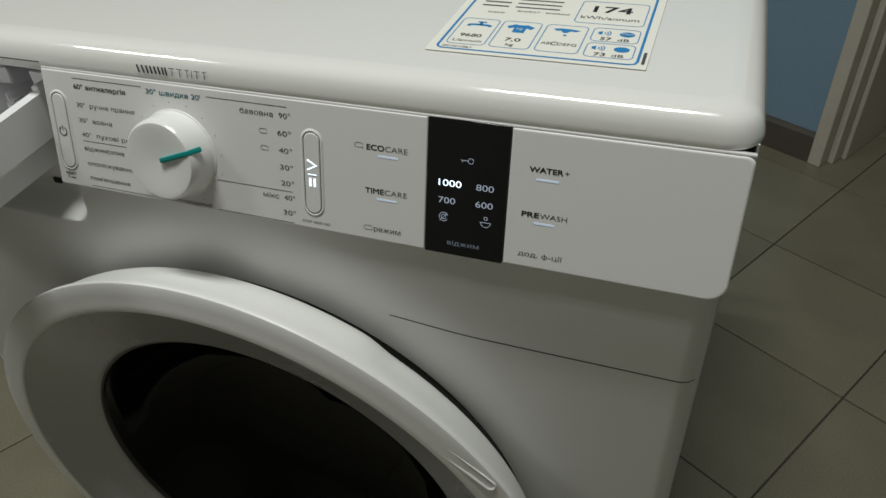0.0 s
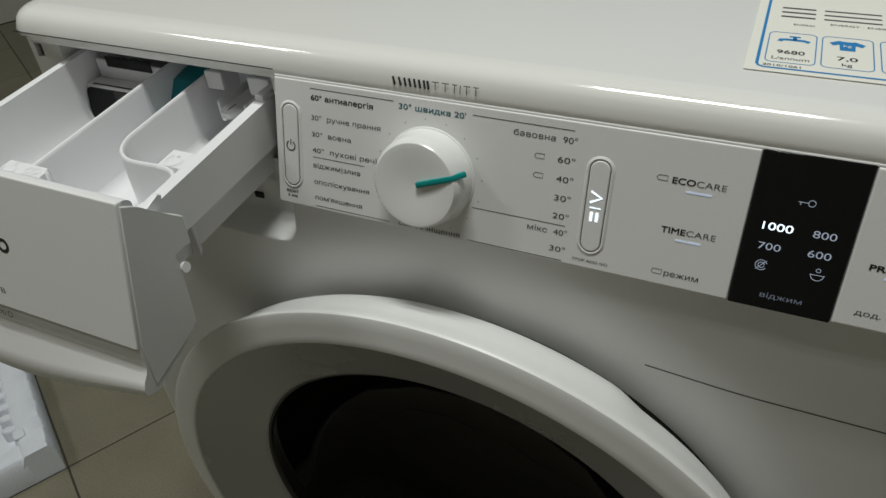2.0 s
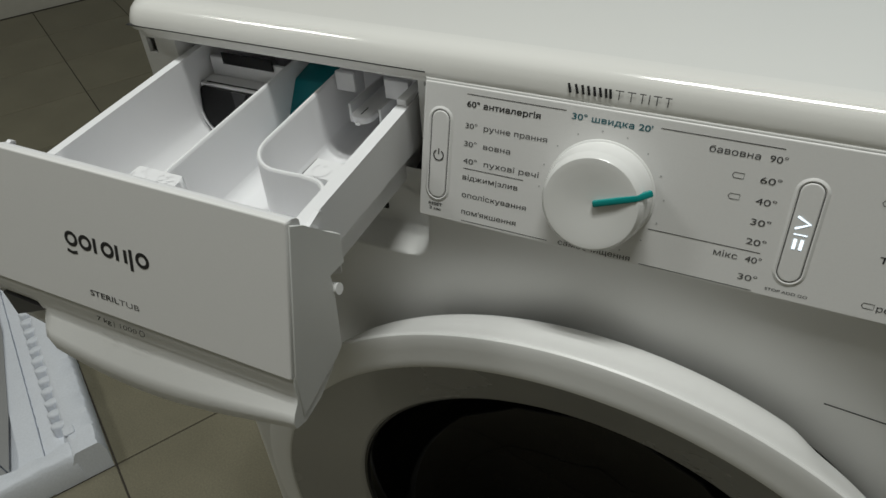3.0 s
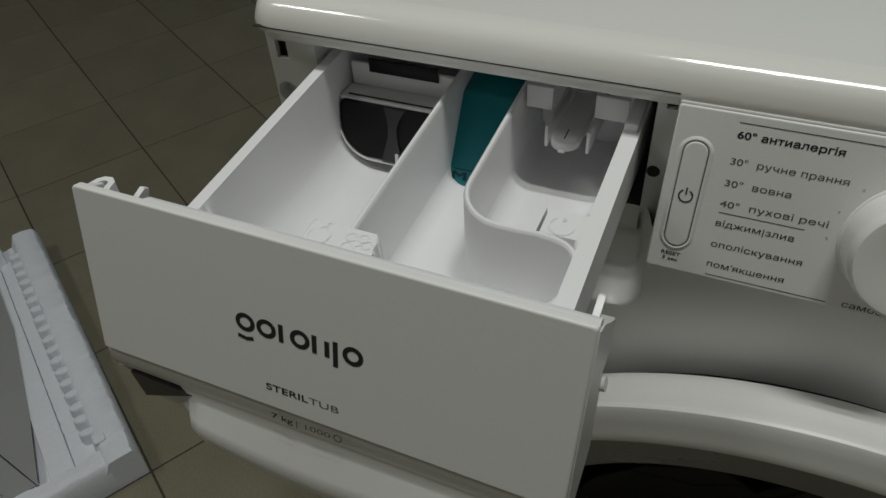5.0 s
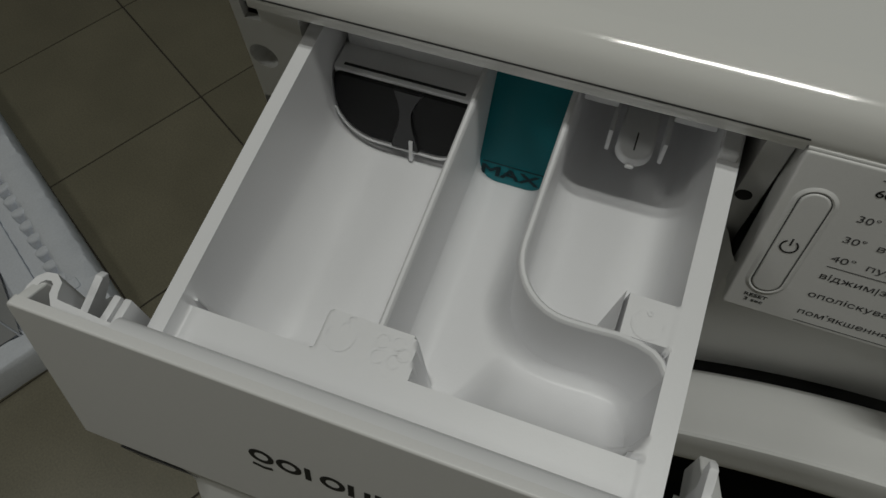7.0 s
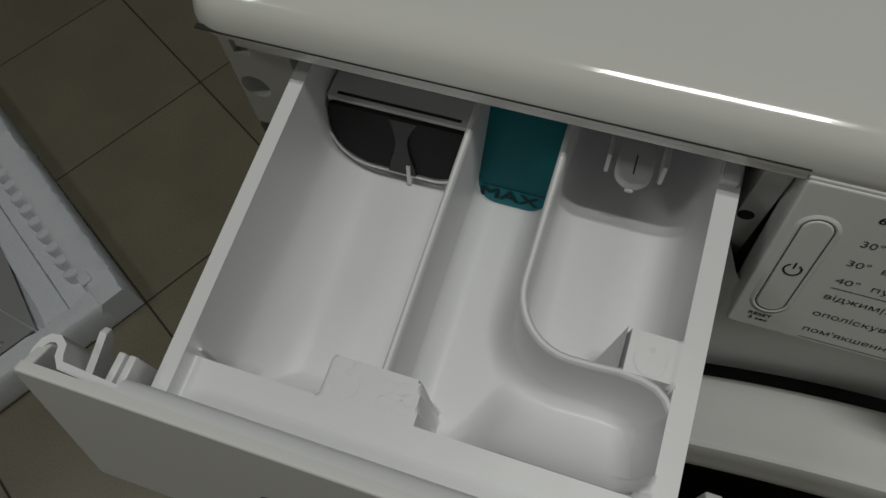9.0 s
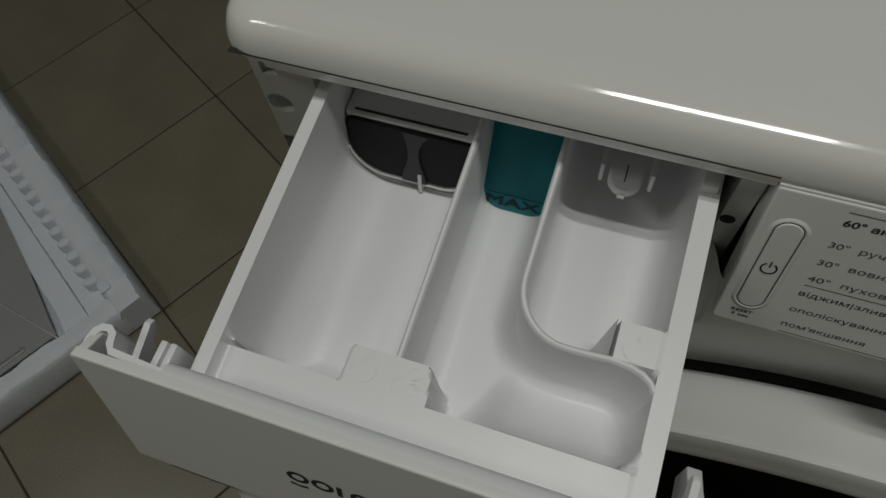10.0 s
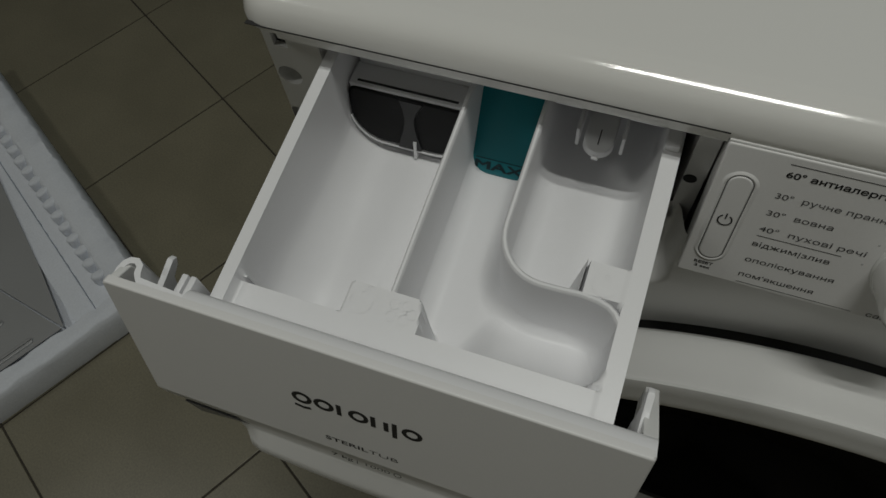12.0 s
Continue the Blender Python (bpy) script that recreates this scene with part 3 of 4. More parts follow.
power = capsule_button("power_button", 0.2050, 0.0140, 0.0605, 0.0096, "white capsule-shaped power button")
pw = stroke(arc(0.2050, -0.0372, 0.0027, 120, 420, 24), 0.0006, h=0.0009)
pw = stroke([(0.2050, -0.0366), (0.2050, -0.0335)], 0.0006, h=0.0009, bm=pw)
part("power_symbol", merge(None, pw, PANEL), M_INK, power)
start = capsule_button("start_button", 0.3775, 0.0165, 0.0627, 0.0096, "white capsule-shaped start button with a lit symbol")
stb = stroke([(0.3747, -0.0318), (0.3802, -0.0346), (0.3747, -0.0374)], 0.0010, h=0.0009)
stb = stroke([(0.3749, -0.0399), (0.3803, -0.0399)], 0.0005, h=0.0009, bm=stb)
stb = stroke([(0.3762, -0.0420), (0.3762, -0.0468)], 0.0013, h=0.0009, bm=stb)
stb = stroke([(0.3789, -0.0420), (0.3789, -0.0468)], 0.0013, h=0.0009, bm=stb)
part("start_symbol", merge(None, stb, PANEL), M_LED, start)

# programme dial
DIAL = PANEL @ Matrix.Translation((0.2895, -0.0400, 0))
dial = part("dial", lathe([(0.0262, -0.0006), (0.0258, 0.0006), (0.0250, 0.0010), (0.0247, 0.0020), (0.0239, 0.0125), (0.0233, 0.0158), (0.0217, 0.0175), (0.0190, 0.0176), (0.0120, 0.0167), (0.0001, 0.0163)],
                          96, m=DIAL), M_KNOB, machine, "round glossy white programme dial")
ang = 20
pb = box(0.0012, 0.0212, -0.0015, 0.0015, 0.0156, 0.0183, 0.0007)
pb = box(-0.0015, 0.0015, -0.0015, 0.0015, 0.0, 0.0085, 0.0007, bm=pb, m=Matrix.Translation((0.0203, 0, 0.0171)) @ pose(0, 0, 0, 0, 128, 0))
part("pointer", merge(None, pb, DIAL @ pose(0, 0, 0, 0, 0, ang)), M_TEAL_POINTER, dial, "teal pointer bar")
for k in range(16):
    a = radians(-62 + 22.5 * k)
    if k in (12, 13, 14):
        continue
    part("mark", cylinder(0.00042, 0.0002, 10, m=DIAL @ Matrix.Translation((0.0298 * math.cos(a), 0.0298 * math.sin(a), 0))), M_FACET, dial)

# maker's series mark on the worktop's front edge, as plain bars
MARK = PANEL @ Matrix.Translation((0, 0, 0.0004))
x = 0.2675
for w, bold in ((0.0056, 1), (0.0046, 1), (0.0046, 1), (0.0036, 1), (0.0046, 0), (0.0046, 0), (0.0036, 0), (0.0008, 0), (0.0044, 0), (0.0036, 0)):
    if bold:
        lines = [[(x + 0.0004, 0.0091), (x + w * 0.32, 0.0049)], [(x + w * 0.66, 0.0091), (x + w - 0.0004, 0.0049)]]
    else:
        lines = [[(x + w * 0.5, 0.0091), (x + w * 0.5, 0.0049)]] + ([[(x + 0.0004, 0.0089), (x + w - 0.0004, 0.0089)]] if w > 0.001 else [])
    for ln in lines:
        part("bar", stroke(ln, 0.0012 if bold else 0.00045, m=MARK), M_INK if bold else M_INK_GREY, worktop)
    x += w + 0.0008

# ---- door ----
DOOR = Matrix(((1, 0, 0, DCX), (0, 0, -1, 0), (0, 1, 0, DCZ), (0, 0, 0, 1)))     # z out of the door, towards the viewer
RING_PROFILE = [(0.1990, -0.0050), (0.2005, 0.0090), (0.2070, 0.0130), (0.2150, 0.0165), (0.2192, 0.0200), (0.2220, 0.0242), (0.2248, 0.0300), (0.2300, 0.0385), (0.2350, 0.0462), (0.2374, 0.0504), (0.2380, 0.0524),
                (0.2374, 0.0537), (0.2354, 0.0546), (0.2290, 0.0556), (0.2220, 0.0569), (0.2187, 0.0575), (0.2168, 0.0574), (0.2158, 0.0565)]
ring_loops = []
for r, h in RING_PROFILE:
    loop = []
    for i in range(240):
        a = 2 * math.pi * i / 240
        deg = math.degrees(a)
        up = smooth01((deg - 56) / 7) * smooth01((150 - deg) / 20)
        lift = 0.0042 * up * smooth01((0.046 - h) / 0.016) * smooth01((h - 0.011) / 0.004)
        loop.append(((r + lift) * math.cos(a), (r + lift) * math.sin(a), h))
    ring_loops.append(loop)
door = part("door", loft(ring_loops, False, False, m=DOOR), M_PLASTIC, machine, "round white door with a broad flared ring", angle=30)
# Dark lining added over the white neck to paint the gap's shadow.
part("door_gap", lathe([(0.2088, 0.0148), (0.2092, 0.0060), (0.2094, -0.006), (0.1900, -0.006)], 160, m=DOOR), M_GAP, door)
# The white cone is coloured grey to carry its shade and dark reflections.
part("inner_ring", lathe([(0.2160, 0.0567), (0.2150, 0.0556), (0.1690, 0.0350), (0.1662, 0.0325), (0.1652, 0.0295)], 200, m=DOOR), M_FACET, door, "conical inner ring, its white greyed for shade and dark reflections")
part("door_glass", lathe([(0.1656, 0.0298), (0.1630, 0.0280), (0.1600, 0.0200), (0.1540, 0.0030), (0.1400, -0.0220), (0.1150, -0.0430), (0.0800, -0.0560), (0.0400, -0.0620), (0.0005, -0.0640)], 160, cap1=True, m=DOOR),
     M_GLASS, door, "dark bowl-shaped door glass")
part("glass_rim", lathe([(0.1664, 0.0308), (0.1655, 0.0318), (0.1640, 0.0311), (0.1630, 0.0285)], 160, m=DOOR), M_DARKGREY, door)
# grip slot in the ring
GRIP = DOOR @ Matrix.Translation((0.1770, 0.1425, 0.0561)) @ pose(0, 0, 0, 0, 0, -39) @ pose(0, 0, 0, -10, 0, 0)
gl = []
for g, h in ((0.0, -0.0006), (0.0006, 0.0003), (0.0012, 0.0001), (0.0020, -0.0004)):
    gl.append([(x, y, h) for x, y in round_rect(-0.026 + g, 0.026 - g, -0.0042 + g, 0.0042 - g, 0.0042 - g, 8)])
part("grip", loft(gl, False, True, m=GRIP), M_PLASTIC, door, "long oval grip on the door ring")

# ---- detergent drawer ----
TX0, TX1, TY0, TY1 = 0.0240, 0.1812, -0.1118, 0.085
STEP = 0.0009
LEDGE_Y, DIV_X = -0.0965, 0.0902


def sag(y):
    """The pulled-out drawer hangs a little at its front."""
    return 0.078 * (y + 0.1)


def ledge_z(y):
    return 0.8045 + sag(y)


def rim_z(x, y):
    return 0.8098 - 0.005 * smooth01((x - 0.03) / 0.14) + sag(y)


def seg_dist(px, py, ax, ay, bx, by):
    vx, vy = bx - ax, by - ay
    t = max(0.0, min(1.0, ((px - ax) * vx + (py - ay) * vy) / (vx * vx + vy * vy)))
    return math.hypot(px - ax - t * vx, py - ay - t * vy)


ARC_X, ARC_Y, ARC_RX, ARC_RY = 0.1430, -0.0435, 0.0196, 0.0207
CUR = [(ARC_X - ARC_RX, 0.084), (ARC_X - ARC_RX, ARC_Y)] + [(ARC_X - ARC_RX * math.cos(radians(a)), ARC_Y - ARC_RY * math.sin(radians(a))) for a in range(10, 91, 10)]
CUR += [(0.1500, -0.0641), (0.1580, -0.0636), (0.1650, -0.0642), (0.1695, -0.0655), (0.1725, -0.0676), (0.1745, -0.0705), (0.1765, -0.0740)]


def wall(d, half, soft=0.0011):
    return 1 - smooth01((d - half + soft / 2) / soft)


def fillet(d, r):
    """Height of a rounded foot at distance d from a wall."""
    return r * (1 - math.sqrt(max(0.0, 1 - (1 - d / r) ** 2))) if d < r else 0.0


def tray_z(x, y):
    # which compartment
    corner = x < ARC_X and y < ARC_Y and ((x - ARC_X) / ARC_RX) ** 2 + ((y - ARC_Y) / ARC_RY) ** 2 > 1
    softener = x > CUR[0][0] and y > -0.0640 and not corner
    left = x < DIV_X
    fl = (0.7640 if left else 0.7725 if softener else 0.7660) + 0.05 * y
    top = ledge_z(y)
    d_left, d_right, d_front = x - 0.0300, 0.1733 - x, y - LEDGE_Y
    d_div = abs(x - DIV_X) - 0.0012 if y > -0.083 else 9
    d_cur = min(seg_dist(x, y, *a, *b) for a, b in zip(CUR, CUR[1:])) - 0.0014
    z = fl
    if left:
        z += 0.10 * max(0.0, 0.045 - (x - TX0)) * smooth01((-0.03 - y) / 0.05)
    # the foot of the front ledge: tight in the left compartment and by the block, a long ramp further on
    ramp = 0.013 if left else 0.008 + 0.030 * smooth01((x - 0.108) / 0.022)
    corner_r = 0.008
    if left and 0 < d_left < corner_r and 0 < d_front < corner_r:      # rounded upright corners of the compartments
        d_left = d_front = corner_r - math.hypot(corner_r - d_left, corner_r - d_front)
    if not left and 0 < d_right < corner_r and 0 < d_front < corner_r:
        d_right = d_front = corner_r - math.hypot(corner_r - d_right, corner_r - d_front)
    foot = max(fillet(max(0, d_left), 0.022), fillet(max(0, d_right), 0.013), fillet(max(0, d_div), 0.010), fillet(max(0, d_cur), 0.010))
    z += max(foot, fillet(max(0, d_front), ramp) * (1.0 if left else 0.95))
    z = min(z, top)
    # ledge in front, with the block that carries the raised signs
    qx, qy = max(0.0750 - x, x - (0.1002 - 0.16 * (y + 0.084))), y + 0.0858
    block = math.hypot(max(qx, 0), max(qy, 0)) + min(max(qx, qy), 0) - 0.0033
    z += (top - z) * max(wall(d_front, 0), wall(block, 0, 0.0022))
    # block in the softener compartment
    seat = max(0.1575 - x, x - 0.18, -0.0645 - y, y + 0.0487)
    z = max(z, z + (top - z) * wall(seat, 0, 0.0014))
    # the two long rims
    z += (rim_z(x, y) - z) * max(wall(x - 0.0300, 0), wall(0.1733 - x, 0))
    return z


nx = int(round((TX1 - TX0) / STEP))
ny = int(round((TY1 - TY0) / STEP))
tb = bmesh.new()
grid = [[tb.verts.new((TX0 + (TX1 - TX0) * i / nx, TY0 + (TY1 - TY0) * j / ny, tray_z(TX0 + (TX1 - TX0) * i / nx, TY0 + (TY1 - TY0) * j / ny))) for i in range(nx + 1)] for j in range(ny + 1)]
for j in range(ny):
    for i in range(nx):
        tb.faces.new((grid[j][i], grid[j][i + 1], grid[j + 1][i + 1], grid[j + 1][i]))
# outer skirt, then the narrower tub under it
rim = [grid[0][i] for i in range(nx + 1)] + [grid[j][nx] for j in range(1, ny + 1)] + [grid[ny][i] for i in range(nx - 1, -1, -1)] + [grid[j][0] for j in range(ny - 1, 0, -1)]
loops = [rim]
for inset, z in ((0.0, 0.7840), (0.0074, 0.7838), (0.0078, 0.7630)):
    loops.append([tb.verts.new((min(max(v.co.x, TX0 + inset * 0.66), TX1 - inset), min(max(v.co.y, TY0 + inset * 0.1), TY1 - inset * 0.1), z + 0.05 * v.co.y)) for v in rim])
for p, q in zip(loops, loops[1:]):
    for i in range(len(rim)):
        j = (i + 1) % len(rim)
        tb.faces.new((p[i], q[i], q[j], p[j]))
tb.faces.new(loops[-1])
drawer = part("detergent_drawer", tb, M_TRAY, machine, "white plastic detergent drawer with three compartments, pulled out", angle=72)

# the dividers, rounded along their tops
DIVIDER = [(-0.0019, None), (-0.0014, -0.0016), (-0.0011, -0.0006), (-0.0005, 0.0), (0.0005, 0.0), (0.0011, -0.0006), (0.0014, -0.0016), (0.0019, None)]


def divider_loop(p, nn):
    return [(p[0] + nn.x * o, p[1] + nn.y * o, 0.757 if z is None else ledge_z(p[1]) + z) for o, z in DIVIDER]


fine = []
for (ax, ay), (cx_, cy_) in zip(CUR, CUR[1:]):
    k = max(2, int(math.hypot(cx_ - ax, cy_ - ay) / 0.0015))
    fine += [(ax + (cx_ - ax) * i / k, ay + (cy_ - ay) * i / k) for i in range(k)]
dloops = []
for i, p in enumerate(fine):
    d = (Vector(fine[min(i + 2, len(fine) - 1)]) - Vector(fine[max(i - 2, 0)])).normalized()
    dloops.append(divider_loop(p, Vector((-d.y, d.x))))
part("divider", loft([divider_loop((DIV_X, y), Vector((1, 0))) for y in (-0.0840, -0.05, 0.0, 0.05, 0.084)]), M_TRAY, drawer, "straight divider between two compartments", angle=40)
part("divider", loft(dloops), M_TRAY, drawer, "curved divider round the softener compartment", angle=40)
# thin fin beside the block in the softener compartment
fin = bmesh.new()
fv = [fin.verts.new(p) for p in ((0.1572, -0.0640, 0.7700), (0.1572, -0.0640, 0.8068), (0.1576, -0.0490, 0.8078), (0.1500, -0.0560, 0.7700), (0.1586, -0.0490, 0.7700))]
for f in ((0, 1, 2, 4), (1, 3, 2), (0, 3, 1), (2, 3, 4), (0, 4, 3)):
    fin.faces.new([fv[i] for i in f])
part("fin", fin, M_TRAY, drawer, smooth=False)

# drawer front
FRONT = Matrix(((1, 0, 0, 0), (0, SN, -CS, -0.1205), (0, CS, SN, 0.8285), (0, 0, 0, 1)))
DX0, DX1 = -0.0072, 0.1940
fp = slab(round_rect(DX0, DX1, -0.0752, 0, (0.0012, 0.002, 0.001, 0.001), 4), -0.0035, 0.0, 0.0008, m=FRONT)
front = part("drawer_front", fp, M_PANEL, drawer, "flat white drawer front with dark printing")
# flange along the top, behind the plate
part("top_flange", prism([(-0.1192, 0.8278), (-0.1165, 0.8274), (-0.1140, 0.8262), (-0.1127, 0.8248), (-0.1124, 0.8235), (-0.1124, 0.7980), (-0.1190, 0.7980)], 0.0245, DX1 - 0.0002), M_TRAY, drawer, angle=60)
# Dark strip painting the shadow in the crack between flange and ledge.
part("joint_line", box(0.0300, 0.1730, -0.11235, -0.1119, 0.7990, 0.8042), M_GAP, drawer)
# grip below the crease: hollow above, rounded lip in front
SEG = 40
lipb = bmesh.new()
prev = None
for i in range(SEG + 1):
    x = DX0 + (DX1 - DX0) * i / SEG
    k = math.sin(math.pi * (0.08 + 0.84 * i / SEG))
    open_ = smooth01((x - 0.024) / 0.012)
    out = 0.0015 + 0.0045 * k
    low = 0.017 * k ** 1.5
    begin = smooth01((x + 0.005) / 0.009)
    back = 0.0045 * (1 - open_)
    prof = [(-0.1380, 0.7562), (-0.1390, 0.7545), (-0.1397, 0.7500), (-0.1395, 0.7450), (-0.1398 - out * 0.3 * open_, 0.7420 - low * 0.3), (-0.1412 - out * open_, 0.7390 - low * 0.65),
            (-0.1432 - out * open_, 0.7355 - low * 0.9), (-0.1425 - out * open_, 0.7310 - low), (-0.1370 - 0.5 * out * open_, 0.7285 - low), (-0.1250, 0.7300 - low * 0.7), (-0.1120, 0.7365), (-0.1080, 0.7420), (-0.1100, 0.7480), (-0.1300, 0.7545)]
    prof = [(y + back * (z < 0.7425 and y < -0.135), z if z > 0.7425 else 0.7425 + (z - 0.7425) * begin) for y, z in prof]
    cur = [lipb.verts.new((x, y, z)) for y, z in prof]
    if prev:
        for q in range(len(prof)):
            lipb.faces.new((prev[q], prev[(q + 1) % len(prof)], cur[(q + 1) % len(prof)], cur[q]))
    else:
        lipb.faces.new(cur)
    prev = cur
lipb.faces.new(prev[::-1])
part("drawer_grip", lipb, M_PLASTIC, drawer, "rounded grip lip along the lower edge", angle=60)
# A solid dark plate takes the place of the hollow's shade.
hollow = bmesh.new()
hv = [[hollow.verts.new((x, y, z)) for x, z in ((0.0010, 0.7426), (0.0340, 0.7412), (0.0150, 0.7320), (0.0030, 0.7265))] for y in (-0.1402, -0.1360)]
hollow.faces.new(hv[0])
hollow.faces.new(hv[1][::-1])
for i in range(4):
    hollow.faces.new((hv[0][i], hv[1][i], hv[1][(i + 1) % 4], hv[0][(i + 1) % 4]))
part("grip_hollow", hollow, M_DARKGREY, drawer, "dark plate painting the shade of the hollow behind the grip", smooth=False)
# end cheek
part("end_cheek", prism([(-0.1195, 0.8265), (-0.1110, 0.8205), (-0.0960, 0.8060), (-0.0885, 0.8000), (-0.0895, 0.7840), (-0.1020, 0.7860), (-0.1000, 0.7760), (-0.1030, 0.7420), (-0.1080, 0.7390), (-0.1390, 0.7300), (-0.1378, 0.7560)], DX1 - 0.0045, DX1 + 0.0004, 0.0006),
     M_PLASTIC, drawer)
part("end_cheek", prism([(-0.1195, 0.8275), (-0.1100, 0.8225), (-0.1060, 0.7900), (-0.1080, 0.7400), (-0.1360, 0.7320), (-0.1375, 0.7560)], DX0 + 0.0005, DX0 + 0.004, 0.0006), M_PLASTIC, drawer)
# curled stop at the front's end and the snap prongs
curl = [(-0.0062, -0.1185, 0), (-0.0064, -0.1130, 0), (-0.0056, -0.1100, 0), (-0.0040, -0.1084, 0), (-0.0015, -0.1080, 0), (0.0005, -0.1094, 0), (0.0012, -0.1125, 0), (0.0030, -0.1150, 0), (0.0180, -0.1160, 0), (0.0245, -0.1163, 0)]
cl = []
for i, p in enumerate(curl):
    d = (Vector(curl[min(i + 1, len(curl) - 1)]) - Vector(curl[max(i - 1, 0)])).normalized()
    nn = Vector((-d.y, d.x)) * 0.0013
    cl.append([(p[0] + nn.x, p[1] + nn.y, 0.790), (p[0] + nn.x, p[1] + nn.y, 0.8235), (p[0] - nn.x, p[1] - nn.y, 0.8235), (p[0] - nn.x, p[1] - nn.y, 0.790)])
cb = loft(cl)
part("curled_stop", cb, M_TRAY, drawer, angle=50)


def prong(x, y, lean):
    p = prism([(y - 0.0125, 0.800), (y - 0.0125, 0.8225), (y - 0.003, 0.8245), (y + 0.003, 0.8275), (y + 0.0055, 0.8255), (y + 0.004, 0.8215), (y - 0.001, 0.8195), (y - 0.004, 0.800)], x - 0.0012, x + 0.0012, 0.0005)
    bmesh.ops.transform(p, matrix=Matrix.Translation((x, y, 0.8)) @ pose(0, 0, 0, 0, lean, 0) @ Matrix.Translation((-x, -y, -0.8)), verts=p.verts)
    bmesh.ops.translate(p, vec=(0, 0, -0.0105), verts=p.verts)
    return part("snap_prong", p, M_TRAY, drawer)


prong(0.0030, -0.1045, 6)
prong(0.1885, -0.0990, 3)
for px in (0.0148, 0.0185):
    part("guide_rib", box(px - 0.0013, px + 0.0013, -0.1145, -0.1050, 0.79, 0.8165, 0.0006), M_TRAY, drawer)
part("side_pin", cylinder(0.0028, 0.006, 16, m=pose(0.1900, -0.0985, 0.7745, 0, 78, 0)), M_PLASTIC, drawer)

# maker's mark as plain shapes, then the readable lines
gm = None
x = 0.0643
BASE = -0.0420
for w, kind in ((0.0086, "ring_tail"), (0.0086, "ring"), (0.0046, "bar"), (0.0084, "ring"), (0.0078, "bars"), (0.0036, "long_bar"), (0.0084, "ring")):
    if kind.startswith("ring"):
        gm = stroke([(x + w / 2 + (w / 2 - 0.001) * math.cos(radians(a)), BASE + 0.0039 + 0.0031 * math.sin(radians(a))) for a in range(0, 360, 15)], 0.0019, True, bm=gm)
        if kind == "ring_tail":
            gm = stroke([(x + 0.0006, BASE - 0.0026), (x + w * 0.5, BASE - 0.0034), (x + w - 0.0012, BASE - 0.0026)], 0.0017, bm=gm)
    elif kind == "bars":
        gm = stroke([(x + 0.0012, BASE), (x + 0.0012, BASE + 0.0078)], 0.0020, bm=gm)
        gm = stroke([(x + w - 0.0014, BASE), (x + w - 0.0014, BASE + 0.0068)], 0.0020, bm=gm)
    else:
        gm = stroke([(x + 0.0014, BASE - (0.0032 if kind == "long_bar" else 0)), (x + 0.0014, BASE + 0.0078)], 0.0020, bm=gm)
    x += w + 0.0006
part("maker_mark", merge(None, gm, FRONT), M_INK, front, "black maker's mark in plain rounded shapes")
letters("STERIL", "printed_word", 0.0758, 0.0945, -0.0648, 0.0031, M_INK, front, FRONT, 0.012)
letters("TUB", "printed_word", 0.0948, 0.1075, -0.0648, 0.0031, M_INK_GREY, front, FRONT, -0.008)
LOWER = FRONT @ Matrix.Translation((0, -0.0795, -0.0004)) @ pose(0, 0, 0, 0, 0, 0)
letters("7 kg", "printed_word", 0.0772, 0.0868, 0.0005, 0.0027, M_INK, drawer, LOWER, 0.012, h=0.0004)
letters("| 1000", "printed_word", 0.0885, 0.1035, 0.0005, 0.0027, M_INK_GREY, drawer, LOWER, -0.005, h=0.0004)
part("printed_spiral", stroke(arc(0.1068, 0.0005, 0.0016, 0, 350), 0.0005, True, h=0.0004, m=LOWER), M_INK_GREY, drawer)

# inserts at the back of the compartments
br = slab(round_rect(0.0304, 0.0890, 0.0100, 0.024, 0.002, 4), 0.7975, 0.8005, 0.0008)
br = box(0.0320, 0.0888, 0.0225, 0.0250, 0.8005, 0.8130, 0.0008, bm=br)
part("bracket", br, M_TRAY, drawer, "white bridge with a long slot")
part("bracket_slot", box(0.0345, 0.0838, 0.0122, 0.0134, 0.8000, 0.80075), M_GAP, drawer)
# Black box set in for the darkness inside the opening above the bracket.
part("dark_recess", box(0.0430, 0.0810, 0.0212, 0.0222, 0.8095, 0.8170, 0.0004), M_DARK, drawer)
VAL = Matrix(((1, 0, 0, -0.0045), (0, 0.2, -0.98, 0.0040), (0, 0.98, 0.2, 0.7765), (0, 0, 0, 1)))    # x across, y up, z towards the front
valve = part("valve", slab(round_rect(0.0352, 0.0925, -0.0062, 0.0235, (0.002, 0.004, 0.0175, 0.015), 12), -0.018, 0.0, 0.0012, m=VAL), M_DARK, drawer, "black liquid insert with a waisted bar")
vb = loft([[(x0_, y, -0.001), (x1_, y, -0.001), (x1_ - 0.0008, y, 0.0012), (x0_ + 0.0008, y, 0.0012)] for y, x0_, x1_ in ((-0.0056, 0.0592, 0.0722), (-0.0012, 0.0600, 0.0715), (0.0030, 0.0613, 0.0702), (0.0080, 0.0625, 0.0692), (0.0130, 0.0628, 0.0690), (0.0180, 0.0620, 0.0705), (0.0230, 0.0605, 0.0735))], m=VAL)
part("valve_bar", vb, M_DARKGREY, drawer)
arc_pts = [(x, y) for x, y in round_rect(0.0352, 0.0925, -0.0068, 0.0235, (0.002, 0.004, 0.0178, 0.015), 12) if y < 0.008]
